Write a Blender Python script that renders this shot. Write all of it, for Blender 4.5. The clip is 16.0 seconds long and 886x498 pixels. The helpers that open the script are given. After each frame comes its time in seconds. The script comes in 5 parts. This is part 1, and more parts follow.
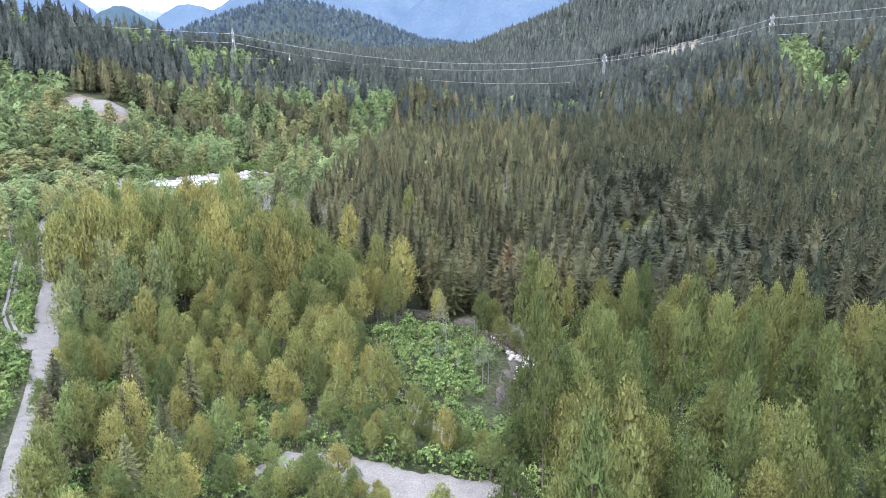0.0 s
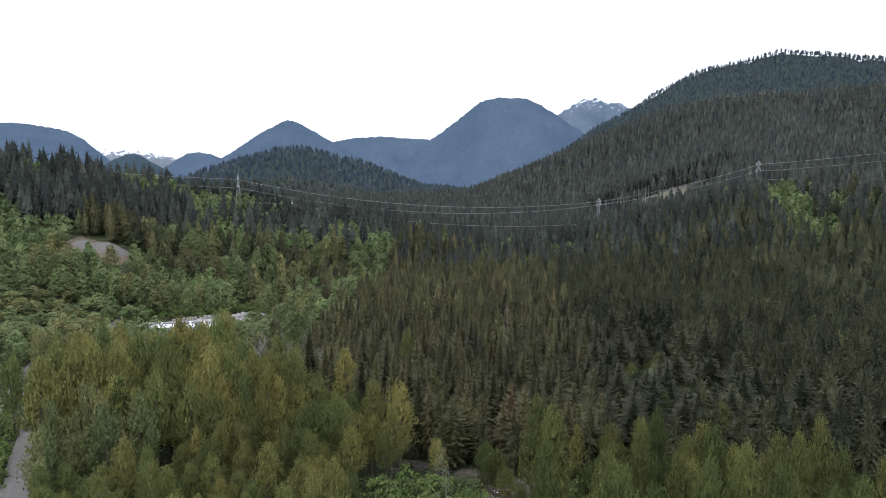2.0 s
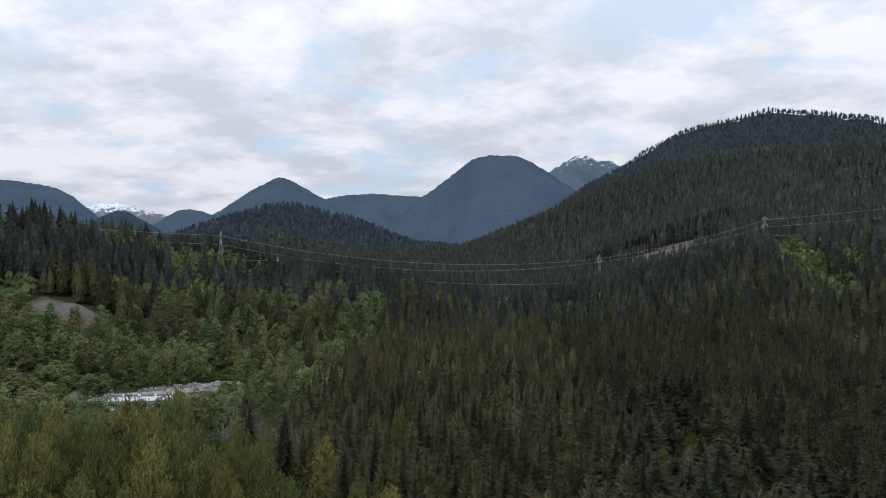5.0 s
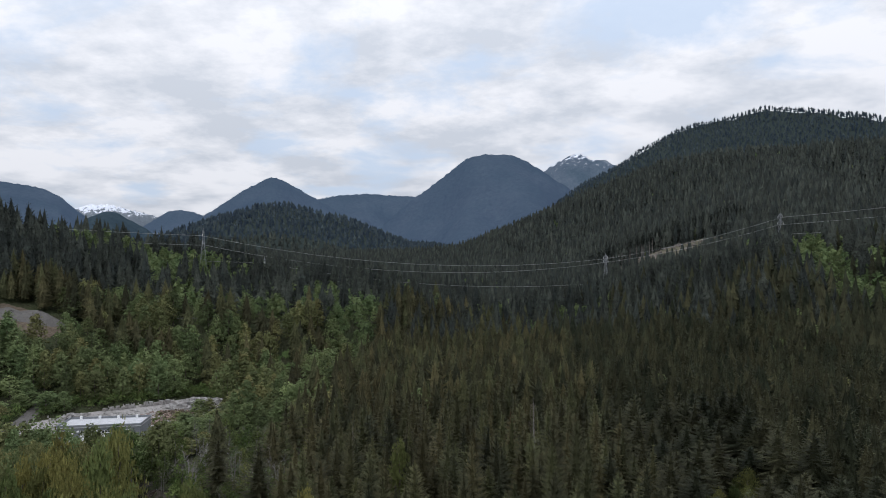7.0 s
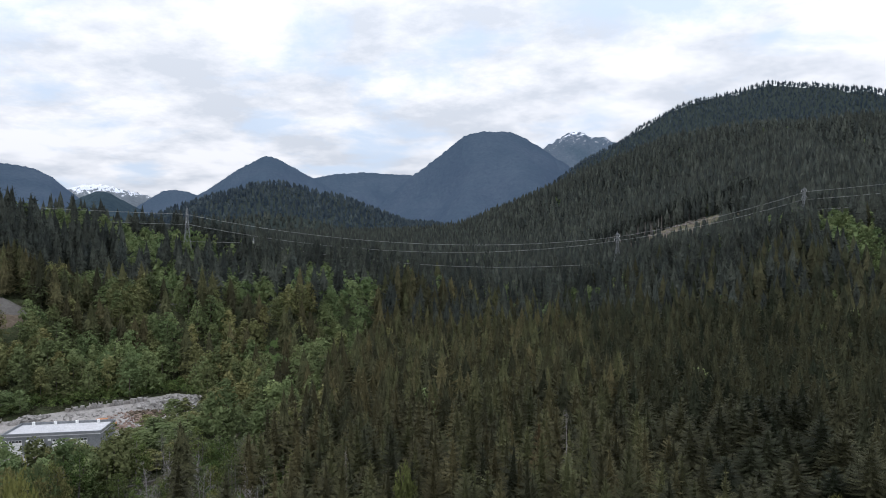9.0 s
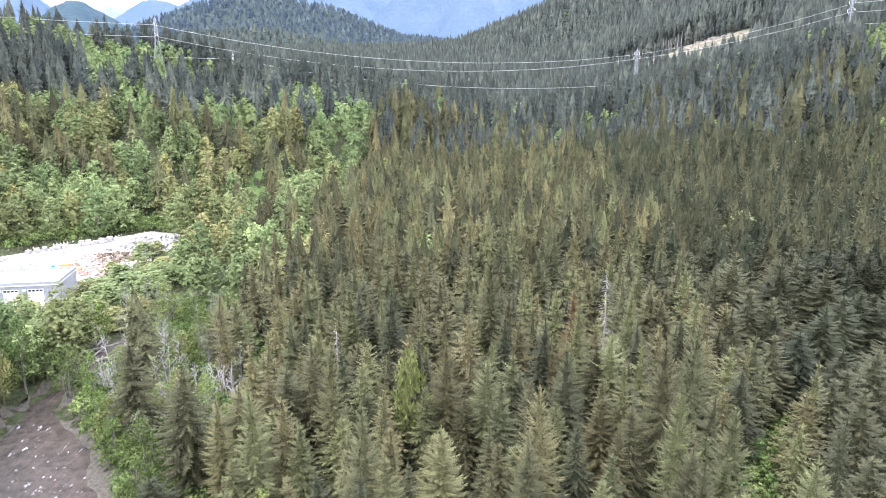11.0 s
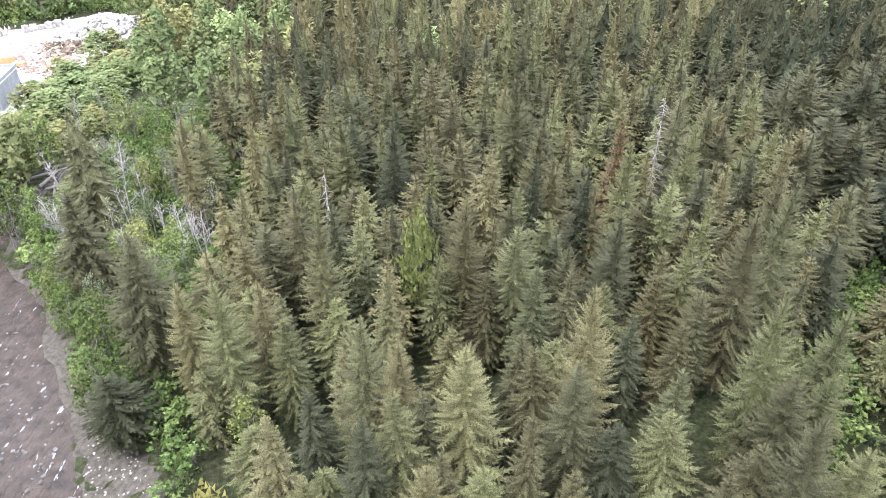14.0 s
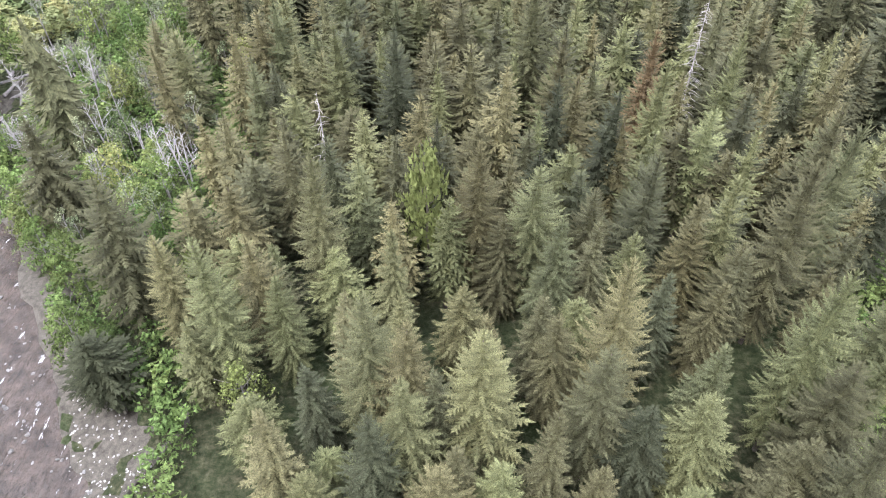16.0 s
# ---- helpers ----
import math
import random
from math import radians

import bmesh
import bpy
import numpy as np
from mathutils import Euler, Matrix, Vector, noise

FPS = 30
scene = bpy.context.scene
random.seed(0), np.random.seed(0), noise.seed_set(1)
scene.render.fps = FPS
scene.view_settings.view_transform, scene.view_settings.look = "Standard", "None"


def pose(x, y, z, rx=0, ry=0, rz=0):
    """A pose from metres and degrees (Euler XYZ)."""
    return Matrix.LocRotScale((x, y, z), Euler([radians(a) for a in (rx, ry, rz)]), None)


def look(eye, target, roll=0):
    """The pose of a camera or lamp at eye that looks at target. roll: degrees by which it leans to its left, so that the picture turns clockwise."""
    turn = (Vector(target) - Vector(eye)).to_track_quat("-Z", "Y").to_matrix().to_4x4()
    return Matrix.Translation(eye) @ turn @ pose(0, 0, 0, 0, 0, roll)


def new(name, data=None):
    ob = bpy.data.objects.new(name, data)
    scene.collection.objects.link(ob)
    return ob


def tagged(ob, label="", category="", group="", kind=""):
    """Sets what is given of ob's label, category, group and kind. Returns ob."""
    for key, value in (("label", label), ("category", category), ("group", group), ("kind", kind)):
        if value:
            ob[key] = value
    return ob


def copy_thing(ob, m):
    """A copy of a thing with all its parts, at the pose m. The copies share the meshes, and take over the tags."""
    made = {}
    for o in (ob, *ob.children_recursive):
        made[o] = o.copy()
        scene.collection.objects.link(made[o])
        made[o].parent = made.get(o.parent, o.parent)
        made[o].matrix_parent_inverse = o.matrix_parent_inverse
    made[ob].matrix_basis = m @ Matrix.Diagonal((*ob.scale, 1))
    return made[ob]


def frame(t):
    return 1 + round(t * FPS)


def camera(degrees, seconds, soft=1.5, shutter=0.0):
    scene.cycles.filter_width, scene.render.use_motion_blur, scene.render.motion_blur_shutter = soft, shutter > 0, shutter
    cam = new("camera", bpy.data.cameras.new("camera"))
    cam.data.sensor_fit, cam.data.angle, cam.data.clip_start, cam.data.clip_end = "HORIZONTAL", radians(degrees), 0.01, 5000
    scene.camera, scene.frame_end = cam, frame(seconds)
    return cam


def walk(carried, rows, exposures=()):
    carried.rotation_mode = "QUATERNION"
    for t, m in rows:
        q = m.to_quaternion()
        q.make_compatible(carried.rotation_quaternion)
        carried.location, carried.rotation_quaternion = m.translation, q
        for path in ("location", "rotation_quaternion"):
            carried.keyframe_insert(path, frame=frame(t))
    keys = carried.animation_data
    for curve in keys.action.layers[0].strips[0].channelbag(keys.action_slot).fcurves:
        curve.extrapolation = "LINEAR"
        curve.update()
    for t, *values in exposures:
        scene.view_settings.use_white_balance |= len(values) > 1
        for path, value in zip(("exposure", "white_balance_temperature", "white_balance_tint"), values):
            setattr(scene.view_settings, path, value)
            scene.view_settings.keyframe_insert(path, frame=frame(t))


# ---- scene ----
import collections
cam = camera(64.8, 16.0, soft=1.0)
METRES, EYE, TILT, LEAN, TURN = 180.0, 66.0, -15.5, 0.0, 0.0
ROWS = [
    (0.0, 0.0, 0.0, 0.0, 0.0, 0.0, -0.0),
    (0.5, -0.0004, 0.0061, 0.0015, -0.04, 2.87, 0.01),
    (1.0, -0.0006, 0.0118, 0.0029, -0.07, 5.73, 0.04),
    (1.5, -0.0008, 0.0172, 0.0043, -0.09, 8.59, 0.06),
    (2.0, -0.0011, 0.0227, 0.0059, -0.11, 11.45, 0.09),
    (2.5, -0.0013, 0.0278, 0.0085, -0.13, 14.25, 0.11),
    (3.0, -0.0019, 0.0327, 0.0094, -0.17, 16.11, 0.09),
    (3.5, -0.0024, 0.0435, 0.012, -0.24, 16.14, 0.07),
    (4.0, -0.0055, 0.0893, 0.024, -0.46, 16.08, 0.12),
    (6.5, -0.023, 0.3276, 0.0928, -1.07, 16.15, 0.58),
    (7.0, -0.0277, 0.3752, 0.106, -1.22, 16.13, 0.67),
    (7.5, -0.0321, 0.4241, 0.119, -1.23, 16.08, 0.98),
    (8.0, -0.0356, 0.4718, 0.1322, -1.33, 16.05, 1.03),
    (10.5, -0.0499, 0.7091, 0.1974, -1.46, 5.09, 0.88),
    (11.0, -0.0527, 0.7564, 0.2098, -1.67, -0.24, 0.73),
    (11.5, -0.0551, 0.8037, 0.2236, -1.76, -6.1, 0.58),
    (12.0, -0.0572, 0.8355, 0.2322, -1.76, -10.16, 0.67),
    (12.5, -0.058, 0.8521, 0.2368, -1.73, -12.29, 0.68),
    (13.0, -0.0591, 0.8682, 0.2411, -1.74, -14.51, 0.66),
    (13.5, -0.0601, 0.8843, 0.2453, -1.75, -16.87, 0.68),
    (14.0, -0.0611, 0.8987, 0.2493, -1.81, -19.1, 0.68),
    (14.5, -0.0621, 0.9144, 0.2536, -1.84, -21.59, 0.67),
    (15.0, -0.0629, 0.9301, 0.2579, -1.85, -24.07, 0.68),
    (15.5, -0.0641, 0.9456, 0.2625, -1.84, -26.61, 0.68),
    (16.0, -0.065, 0.9612, 0.2669, -1.8, -29.14, 0.7),
]
EXPOSURES = [(0.0, 0.92, 5700, 15), (1.0, 0.8, 5700, 15), (1.5, 0.15, 5900, 12), (2.0, -0.62, 6050, 12), (2.5, -1.2, 6100, 12), (3.0, -1.62, 6150, 13), (3.5, -1.62, 6150, 13), (4.0, -1.46, 6100, 12), (6.5, -1.48, 6100, 11), (8.0, -1.48, 6100, 11), (10.0, -0.45, 6100, 11), (10.3, 0.0, 6100, 12), (11.0, 1.2, 6000, 16), (12.0, 1.19, 6050, 15), (16.0, 1.18, 6050, 15)]
walk(cam, [(t, pose(0, 0, EYE, TILT, LEAN, TURN) @ pose(METRES * x, METRES * y, METRES * z, 90 + pitch, roll, yaw)) for t, x, y, z, yaw, pitch, roll in ROWS], EXPOSURES)

# ---- sky and sun ----
SUN_ELEVATION, SUN_TURN = 60.0, 215.0
world = bpy.data.worlds.new("overcast_sky")
scene.world = world
world.use_nodes = True
wt = world.node_tree
wt.nodes.clear()


def node(tree, kind, inputs=None, **settings):
    n = tree.nodes.new(kind)
    for k, v in settings.items():
        setattr(n, k, v)
    for k, v in (inputs or {}).items():
        if isinstance(v, bpy.types.NodeSocket):
            tree.links.new(v, n.inputs[k])
        else:
            n.inputs[k].default_value = v
    return n


def ramp(tree, fac, stops):
    n = tree.nodes.new("ShaderNodeValToRGB")
    tree.links.new(fac, n.inputs[0])
    e = n.color_ramp.elements
    while len(e) < len(stops):
        e.new(0.5)
    for el, (p, c) in zip(e, stops):
        el.position, el.color = p, (c, c, c, 1) if isinstance(c, float) else (*c, 1)
    return n.outputs[0]


def math_node(tree, op, a, b=0.0, clamp=False):
    n = tree.nodes.new("ShaderNodeMath")
    n.operation, n.use_clamp = op, clamp
    for i, v in enumerate((a, b)):
        if isinstance(v, bpy.types.NodeSocket):
            tree.links.new(v, n.inputs[i])
        else:
            n.inputs[i].default_value = v
    return n.outputs[0]


def mix_color(tree, fac, a, b, blend="MIX"):
    n = tree.nodes.new("ShaderNodeMix")
    n.data_type, n.blend_type = "RGBA", blend
    for i, v in ((0, fac), (6, a), (7, b)):
        if isinstance(v, bpy.types.NodeSocket):
            tree.links.new(v, n.inputs[i])
        else:
            n.inputs[i].default_value = v if i == 0 else (*v, 1)
    return n.outputs[2]


sky = node(wt, "ShaderNodeTexSky", sky_type="NISHITA", sun_disc=False, sun_elevation=radians(SUN_ELEVATION), sun_rotation=radians(SUN_TURN), altitude=200)
blue = node(wt, "ShaderNodeVectorMath", {0: sky.outputs[0], 3: 0.12}, operation="SCALE")
way = node(wt, "ShaderNodeTexCoord").outputs["Generated"]
axes = node(wt, "ShaderNodeSeparateXYZ", {0: way})
lift = math_node(wt, "ADD", math_node(wt, "MAXIMUM", axes.outputs[2], 0.0), 0.2)
deck = node(wt, "ShaderNodeCombineXYZ", {0: math_node(wt, "DIVIDE", axes.outputs[0], lift), 1: math_node(wt, "DIVIDE", axes.outputs[1], lift), 2: 3.7})
cover = node(wt, "ShaderNodeTexNoise", {"Vector": deck.outputs[0], "Scale": 1.9, "Detail": 10.0, "Roughness": 0.58, "Distortion": 0.25})
shade = node(wt, "ShaderNodeTexNoise", {"Vector": deck.outputs[0], "Scale": 2.4, "Detail": 9.0, "Roughness": 0.6})
mask = ramp(wt, cover.outputs[0], [(0.38, 0.12), (0.5, 1.0)])
cloud = mix_color(wt, ramp(wt, shade.outputs[0], [(0.4, 0.0), (0.58, 1.0)]), (1.75, 1.82, 1.93), (2.5, 2.47, 2.48))
pale = mix_color(wt, 0.75, blue.outputs[0], (2.1, 2.4, 2.8))
both = mix_color(wt, mask, pale, cloud)
# an overcast sky is brightest overhead
overhead = math_node(wt, "ADD", math_node(wt, "MULTIPLY", math_node(wt, "MAXIMUM", axes.outputs[2], 0.0), 0.85), 0.84)
back = node(wt, "ShaderNodeBackground", {"Color": both, "Strength": overhead})
wout = node(wt, "ShaderNodeOutputWorld", {"Surface": back.outputs[0]})

sun = new("sun", bpy.data.lights.new("sun", "SUN"))
sun.data.energy, sun.data.angle, sun.data.color = 2.1, radians(12), (1.0, 0.95, 0.88)
a, b = radians(SUN_TURN), radians(SUN_ELEVATION)
sun.matrix_world = look((0, 0, 300), (-math.sin(a) * math.cos(b), -math.cos(a) * math.cos(b), 300 - math.sin(b)))


# ---- materials ----
def material(name, rough=0.8, spec=0.3):
    m = bpy.data.materials.new(name)
    m.use_nodes = True
    t = m.node_tree
    p = t.nodes["Principled BSDF"]
    p.inputs["Roughness"].default_value = rough
    p.inputs["Specular IOR Level"].default_value = spec
    return m, t, p


def foliage(name, dark, light, per_object, spread=0.7, through_light=0.25, odd=None, grain=0.5, fine_scale=3.0, contrast=0.4, fresh=None):
    """Leaf or needle material: hue by tree, grain by place."""
    dark, light = [v * 0.76 for v in dark], [v * 0.76 for v in light]
    m, t, p = material(name, 0.75, 0.1)
    if per_object:
        tone = node(t, "ShaderNodeObjectInfo").outputs["Random"]
    else:
        tone = node(t, "ShaderNodeAttribute", attribute_name="tint").outputs["Fac"]
    pos = node(t, "ShaderNodeNewGeometry").outputs["Position"]
    fine = node(t, "ShaderNodeTexNoise", {"Vector": pos, "Scale": fine_scale, "Detail": 4.0, "Roughness": 0.65}).outputs[0]
    wide = node(t, "ShaderNodeTexNoise", {"Vector": pos, "Scale": 0.03, "Detail": 2.0}).outputs[0]
    col = mix_color(t, tone, dark, light)
    if fresh:
        # some trees of a greener kind
        kind = math_node(t, "FRACT", math_node(t, "MULTIPLY", tone, 7.7))
        col = mix_color(t, ramp(t, kind, [(0.5, 0.0), (0.85, 0.7)]), col, fresh)
    if odd:
        col = mix_color(t, ramp(t, tone, [(0.996, 0.0), (0.999, 0.6)]), col, odd)
    depth = math_node(t, "FRACT", math_node(t, "MULTIPLY", tone, 17.3))
    col = mix_color(t, 1.0, col, ramp(t, depth, [(0.0, 1 - 0.55 * contrast), (0.5, 1.0), (1.0, 1 + 0.6 * contrast)]), "MULTIPLY")
    isle = node(t, "ShaderNodeNewGeometry").outputs["Random Per Island"]
    col = mix_color(t, 1.0, col, ramp(t, isle, [(0.0, 1 - grain), (1.0, 1 + grain)]), "MULTIPLY")
    col = mix_color(t, spread, col, ramp(t, fine, [(0.32, 0.25), (0.68, 1.75)]), "MULTIPLY")
    col = mix_color(t, 0.6, col, ramp(t, wide, [(0.3, 0.75), (0.7, 1.25)]), "MULTIPLY")
    t.links.new(col, p.inputs["Base Color"])
    leaf = node(t, "ShaderNodeBsdfTranslucent", {"Color": col})
    both = node(t, "ShaderNodeMixShader", {0: through_light, 1: p.outputs[0], 2: leaf.outputs[0]})
    t.links.new(both.outputs[0], t.nodes["Material Output"].inputs["Surface"])
    return m


def rough_surface(name, stops, scale, rough=0.9, bump=0.3, fine=8.0):
    m, t, p = material(name, rough, 0.2)
    pos = node(t, "ShaderNodeNewGeometry").outputs["Position"]
    big = node(t, "ShaderNodeTexNoise", {"Vector": pos, "Scale": scale, "Detail": 6.0, "Roughness": 0.6}).outputs[0]
    small = node(t, "ShaderNodeTexNoise", {"Vector": pos, "Scale": scale * fine, "Detail": 4.0}).outputs[0]
    col = ramp(t, big, stops)
    col = mix_color(t, 0.7, col, ramp(t, small, [(0.3, 0.65), (0.7, 1.35)]), "MULTIPLY")
    t.links.new(col, p.inputs["Base Color"])
    b = node(t, "ShaderNodeBump", {"Height": small, "Strength": bump, "Distance": 0.15})
    t.links.new(b.outputs[0], p.inputs["Normal"])
    return m


NEEDLE = ((0.054, 0.059, 0.034), (0.122, 0.11, 0.054))
needles = foliage("conifer_needles", *NEEDLE, True, odd=(0.15, 0.085, 0.05), through_light=0.1, grain=0.24, fine_scale=7.0, contrast=0.42, fresh=(0.094, 0.101, 0.045))
# needle colours at about two thirds of NEEDLE, mostly for the east side
needles_dark = foliage("dark_needles", (0.036, 0.044, 0.026), (0.078, 0.076, 0.04), True, through_light=0.08, grain=0.24, fine_scale=7.0, contrast=0.42)
needles_dark_wood = foliage("dark_needles_wood", (0.036, 0.044, 0.026), (0.078, 0.076, 0.04), False, through_light=0.08, grain=0.24, contrast=0.42)
needles_wood = foliage("conifer_needles_wood", *NEEDLE, False, through_light=0.1, grain=0.24, contrast=0.42, fresh=(0.09, 0.097, 0.045))
# bluer and greyer than NEEDLE: distance haze is put into the base colour
needles_hazed = foliage("conifer_needles_hazed", (0.048, 0.058, 0.053), (0.086, 0.096, 0.078), False, through_light=0.1, grain=0.25, contrast=0.4)
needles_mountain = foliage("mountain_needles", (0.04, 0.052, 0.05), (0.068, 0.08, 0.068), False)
# weak blue emission on the needles stands in for distance haze
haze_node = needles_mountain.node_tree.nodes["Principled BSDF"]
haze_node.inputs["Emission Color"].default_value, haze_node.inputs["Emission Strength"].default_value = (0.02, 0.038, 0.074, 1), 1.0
POPLAR = ((0.128, 0.164, 0.058), (0.268, 0.248, 0.082))
leaves = foliage("poplar_leaves", *POPLAR, True, spread=0.3, through_light=0.18, grain=0.22, contrast=0.4)
leaves_dark = foliage("poplar_leaves_dark", (0.09, 0.122, 0.042), (0.19, 0.186, 0.062), True, spread=0.3, through_light=0.18, grain=0.22, contrast=0.45)
leaves_wood = foliage("poplar_leaves_wood", (0.13, 0.17, 0.074), (0.265, 0.25, 0.105), False, spread=0.3, through_light=0.18, grain=0.22, contrast=0.4)
leaves_bright = foliage("maple_leaves", (0.145, 0.205, 0.09), (0.238, 0.288, 0.125), False, spread=0.35, through_light=0.28, grain=0.22)
shrub_leaves = foliage("shrub_leaves", (0.11, 0.172, 0.055), (0.195, 0.248, 0.085), False, through_light=0.3, grain=0.25)
willow_leaves = foliage("willow_leaves", (0.085, 0.14, 0.04), (0.20, 0.21, 0.075), True, through_light=0.3, odd=(0.19, 0.16, 0.055))
alder_leaves = foliage("alder_leaves", (0.13, 0.16, 0.085), (0.22, 0.24, 0.14), True, through_light=0.3)
bark = rough_surface("bark", [(0.3, (0.07, 0.055, 0.045)), (0.7, (0.16, 0.14, 0.12))], 3.0)
pale_bark = rough_surface("pale_bark", [(0.3, (0.112, 0.105, 0.0975)), (0.7, (0.225, 0.21, 0.195))], 3.0)
gravel = rough_surface("gravel", [(0.3, (0.0975, 0.0922, 0.0885)), (0.7, (0.15, 0.143, 0.139))], 0.6, bump=0.5)
white_gravel = rough_surface("crushed_stone", [(0.3, (0.231, 0.218, 0.204)), (0.7, (0.354, 0.333, 0.32))], 0.25, bump=0.6)
bar_gravel = rough_surface("river_gravel", [(0.3, (0.0385, 0.0339, 0.0277)), (0.7, (0.108, 0.0963, 0.0809))], 1.4, bump=0.8)
stone = rough_surface("stone", [(0.3, (0.176, 0.168, 0.16)), (0.7, (0.384, 0.368, 0.352))], 0.8, bump=0.5)
wet_stone = rough_surface("wet_stone", [(0.3, (0.05, 0.046, 0.043)), (0.7, (0.19, 0.18, 0.175))], 0.8, rough=0.6, bump=0.5)
steel = rough_surface("galvanised_steel", [(0.3, (0.179, 0.19, 0.202)), (0.7, (0.269, 0.28, 0.291))], 2.0, rough=0.5, bump=0.05)
wire_metal = rough_surface("aluminium_wire", [(0.3, (0.326, 0.326, 0.344)), (0.7, (0.428, 0.428, 0.437))], 0.2, rough=0.45, bump=0.0)
roofing = rough_surface("roof_membrane", [(0.3, (0.425, 0.425, 0.442)), (0.7, (0.561, 0.561, 0.578))], 0.4, bump=0.1)
cladding = rough_surface("grey_cladding", [(0.3, (0.16, 0.172, 0.185)), (0.7, (0.22, 0.232, 0.245))], 0.5, rough=0.5, bump=0.1)
white_paint = rough_surface("white_paint", [(0.3, (0.75, 0.75, 0.75)), (0.7, (0.84, 0.84, 0.84))], 0.5, rough=0.5, bump=0.02)
slash_wood = rough_surface("cut_wood", [(0.3, (0.065, 0.05, 0.035)), (0.7, (0.15, 0.12, 0.09))], 0.6, bump=0.5)


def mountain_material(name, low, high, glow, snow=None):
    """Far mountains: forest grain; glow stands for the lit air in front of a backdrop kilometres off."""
    m, t, p = material(name, 1.0, 0.0)
    pos = node(t, "ShaderNodeNewGeometry").outputs["Position"]
    big = node(t, "ShaderNodeTexNoise", {"Vector": pos, "Scale": 0.006, "Detail": 6.0}).outputs[0]
    fine = node(t, "ShaderNodeTexNoise", {"Vector": pos, "Scale": 0.06, "Detail": 5.0, "Roughness": 0.7}).outputs[0]
    col = mix_color(t, ramp(t, big, [(0.35, 0.0), (0.65, 1.0)]), low, high)
    col = mix_color(t, 0.8, col, ramp(t, fine, [(0.3, 0.5), (0.7, 1.5)]), "MULTIPLY")
    if snow:
        z = node(t, "ShaderNodeSeparateXYZ", {0: pos}).outputs[2]
        patch = node(t, "ShaderNodeTexNoise", {"Vector": pos, "Scale": 0.035, "Detail": 7.0, "Roughness": 0.7}).outputs[0]
        s = math_node(t, "ADD", math_node(t, "DIVIDE", math_node(t, "SUBTRACT", z, snow[0]), snow[1]), math_node(t, "MULTIPLY", math_node(t, "SUBTRACT", patch, 0.5), 7.0))
        col = mix_color(t, ramp(t, s, [(0.35, 0.0), (0.6, 1.0)]), col, (0.8, 0.82, 0.88))
    t.links.new(col, p.inputs["Base Color"])
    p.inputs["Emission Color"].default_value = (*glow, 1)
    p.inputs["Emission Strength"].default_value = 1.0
    b = node(t, "ShaderNodeBump", {"Height": fine, "Strength": 1.0, "Distance": 14.0})
    t.links.new(b.outputs[0], p.inputs["Normal"])
    return m


# ---- mesh helpers ----
def mesh_from(name, verts, tris, mats, index=None, tint=None, smooth=False):
    """One mesh from arrays of vertices and triangles."""
    me = bpy.data.meshes.new(name)
    verts, tris = np.asarray(verts, np.float32), np.asarray(tris, np.int32)
    me.vertices.add(len(verts))
    me.vertices.foreach_set("co", verts.ravel())
    me.loops.add(tris.size)
    me.loops.foreach_set("vertex_index", tris.ravel())
    me.polygons.add(len(tris))
    me.polygons.foreach_set("loop_start", np.arange(0, tris.size, 3, dtype=np.int32))
    for m in mats:
        me.materials.append(m)
    if index is not None:
        me.polygons.foreach_set("material_index", np.asarray(index, np.int32))
    me.polygons.foreach_set("use_smooth", np.full(len(tris), smooth, bool))
    if tint is not None:
        me.attributes.new("tint", "FLOAT", "POINT").data.foreach_set("value", np.asarray(tint, np.float32))
    me.update(calc_edges=True)
    return me


def part(name, bm, mat, parent, label=""):
    me = bpy.data.meshes.new(name)
    bm.to_mesh(me)
    bm.free()
    me.materials.append(mat)
    ob = new(name, me)
    ob.parent = parent
    return tagged(ob, label)


def box_bm(sx, sy, sz, m=Matrix(), bevel=0.0):
    bm = bmesh.new()
    bmesh.ops.create_cube(bm, size=1.0)
    bmesh.ops.scale(bm, vec=(sx, sy, sz), verts=bm.verts)
    if bevel:
        bmesh.ops.bevel(bm, geom=bm.edges, offset=bevel, segments=1, affect="EDGES")
    bmesh.ops.transform(bm, matrix=m, verts=bm.verts)
    return bm


def bar_bm(bm, p, q, r, sides=4, r2=None):
    """Adds a straight bar from p to q."""
    p, q = Vector(p), Vector(q)
    d = q - p
    m = Matrix.Translation((p + q) / 2) @ d.to_track_quat("Z", "Y").to_matrix().to_4x4()
    bmesh.ops.create_cone(bm, cap_ends=True, segments=sides, radius1=r, radius2=r if r2 is None else r2, depth=d.length, matrix=m)
    return bm


def bar(p, q, r, sides=4, r2=None):
    return bar_bm(bmesh.new(), p, q, r, sides, r2)


# ---- the lie of the land ----
RIVER = [(-62, 380), (-70, 320), (-78, 292), (-84, 275), (-84, 265), (-79, 254), (-71, 241), (-65, 229), (-60, 220), (-54, 210), (-46, 195), (-22, 178), (-4, 167), (17, 154), (20, 144), (14, 128), (11, 118)]
RIVER_WIDTH = [0.6, 0.6, 0.8, 1.2, 3, 7, 8.5, 9.5, 10, 10.5, 3.5, 1.5, 1.5, 4.5, 2, 1, 0.7]
STREAM = [(-16, 146), (-13, 138), (-11, 131), (-6, 124), (-4, 117), (0, 112), (2, 107)]
ROAD = [(-60, 80), (-68, 98), (-82, 130), (-93, 152), (-105, 174), (-117, 199), (-136, 232), (-156, 262), (-166, 300), (-164, 345), (-169, 376)]
TRACK = [(-100, 152), (-112, 168), (-136, 214), (-160, 262)]
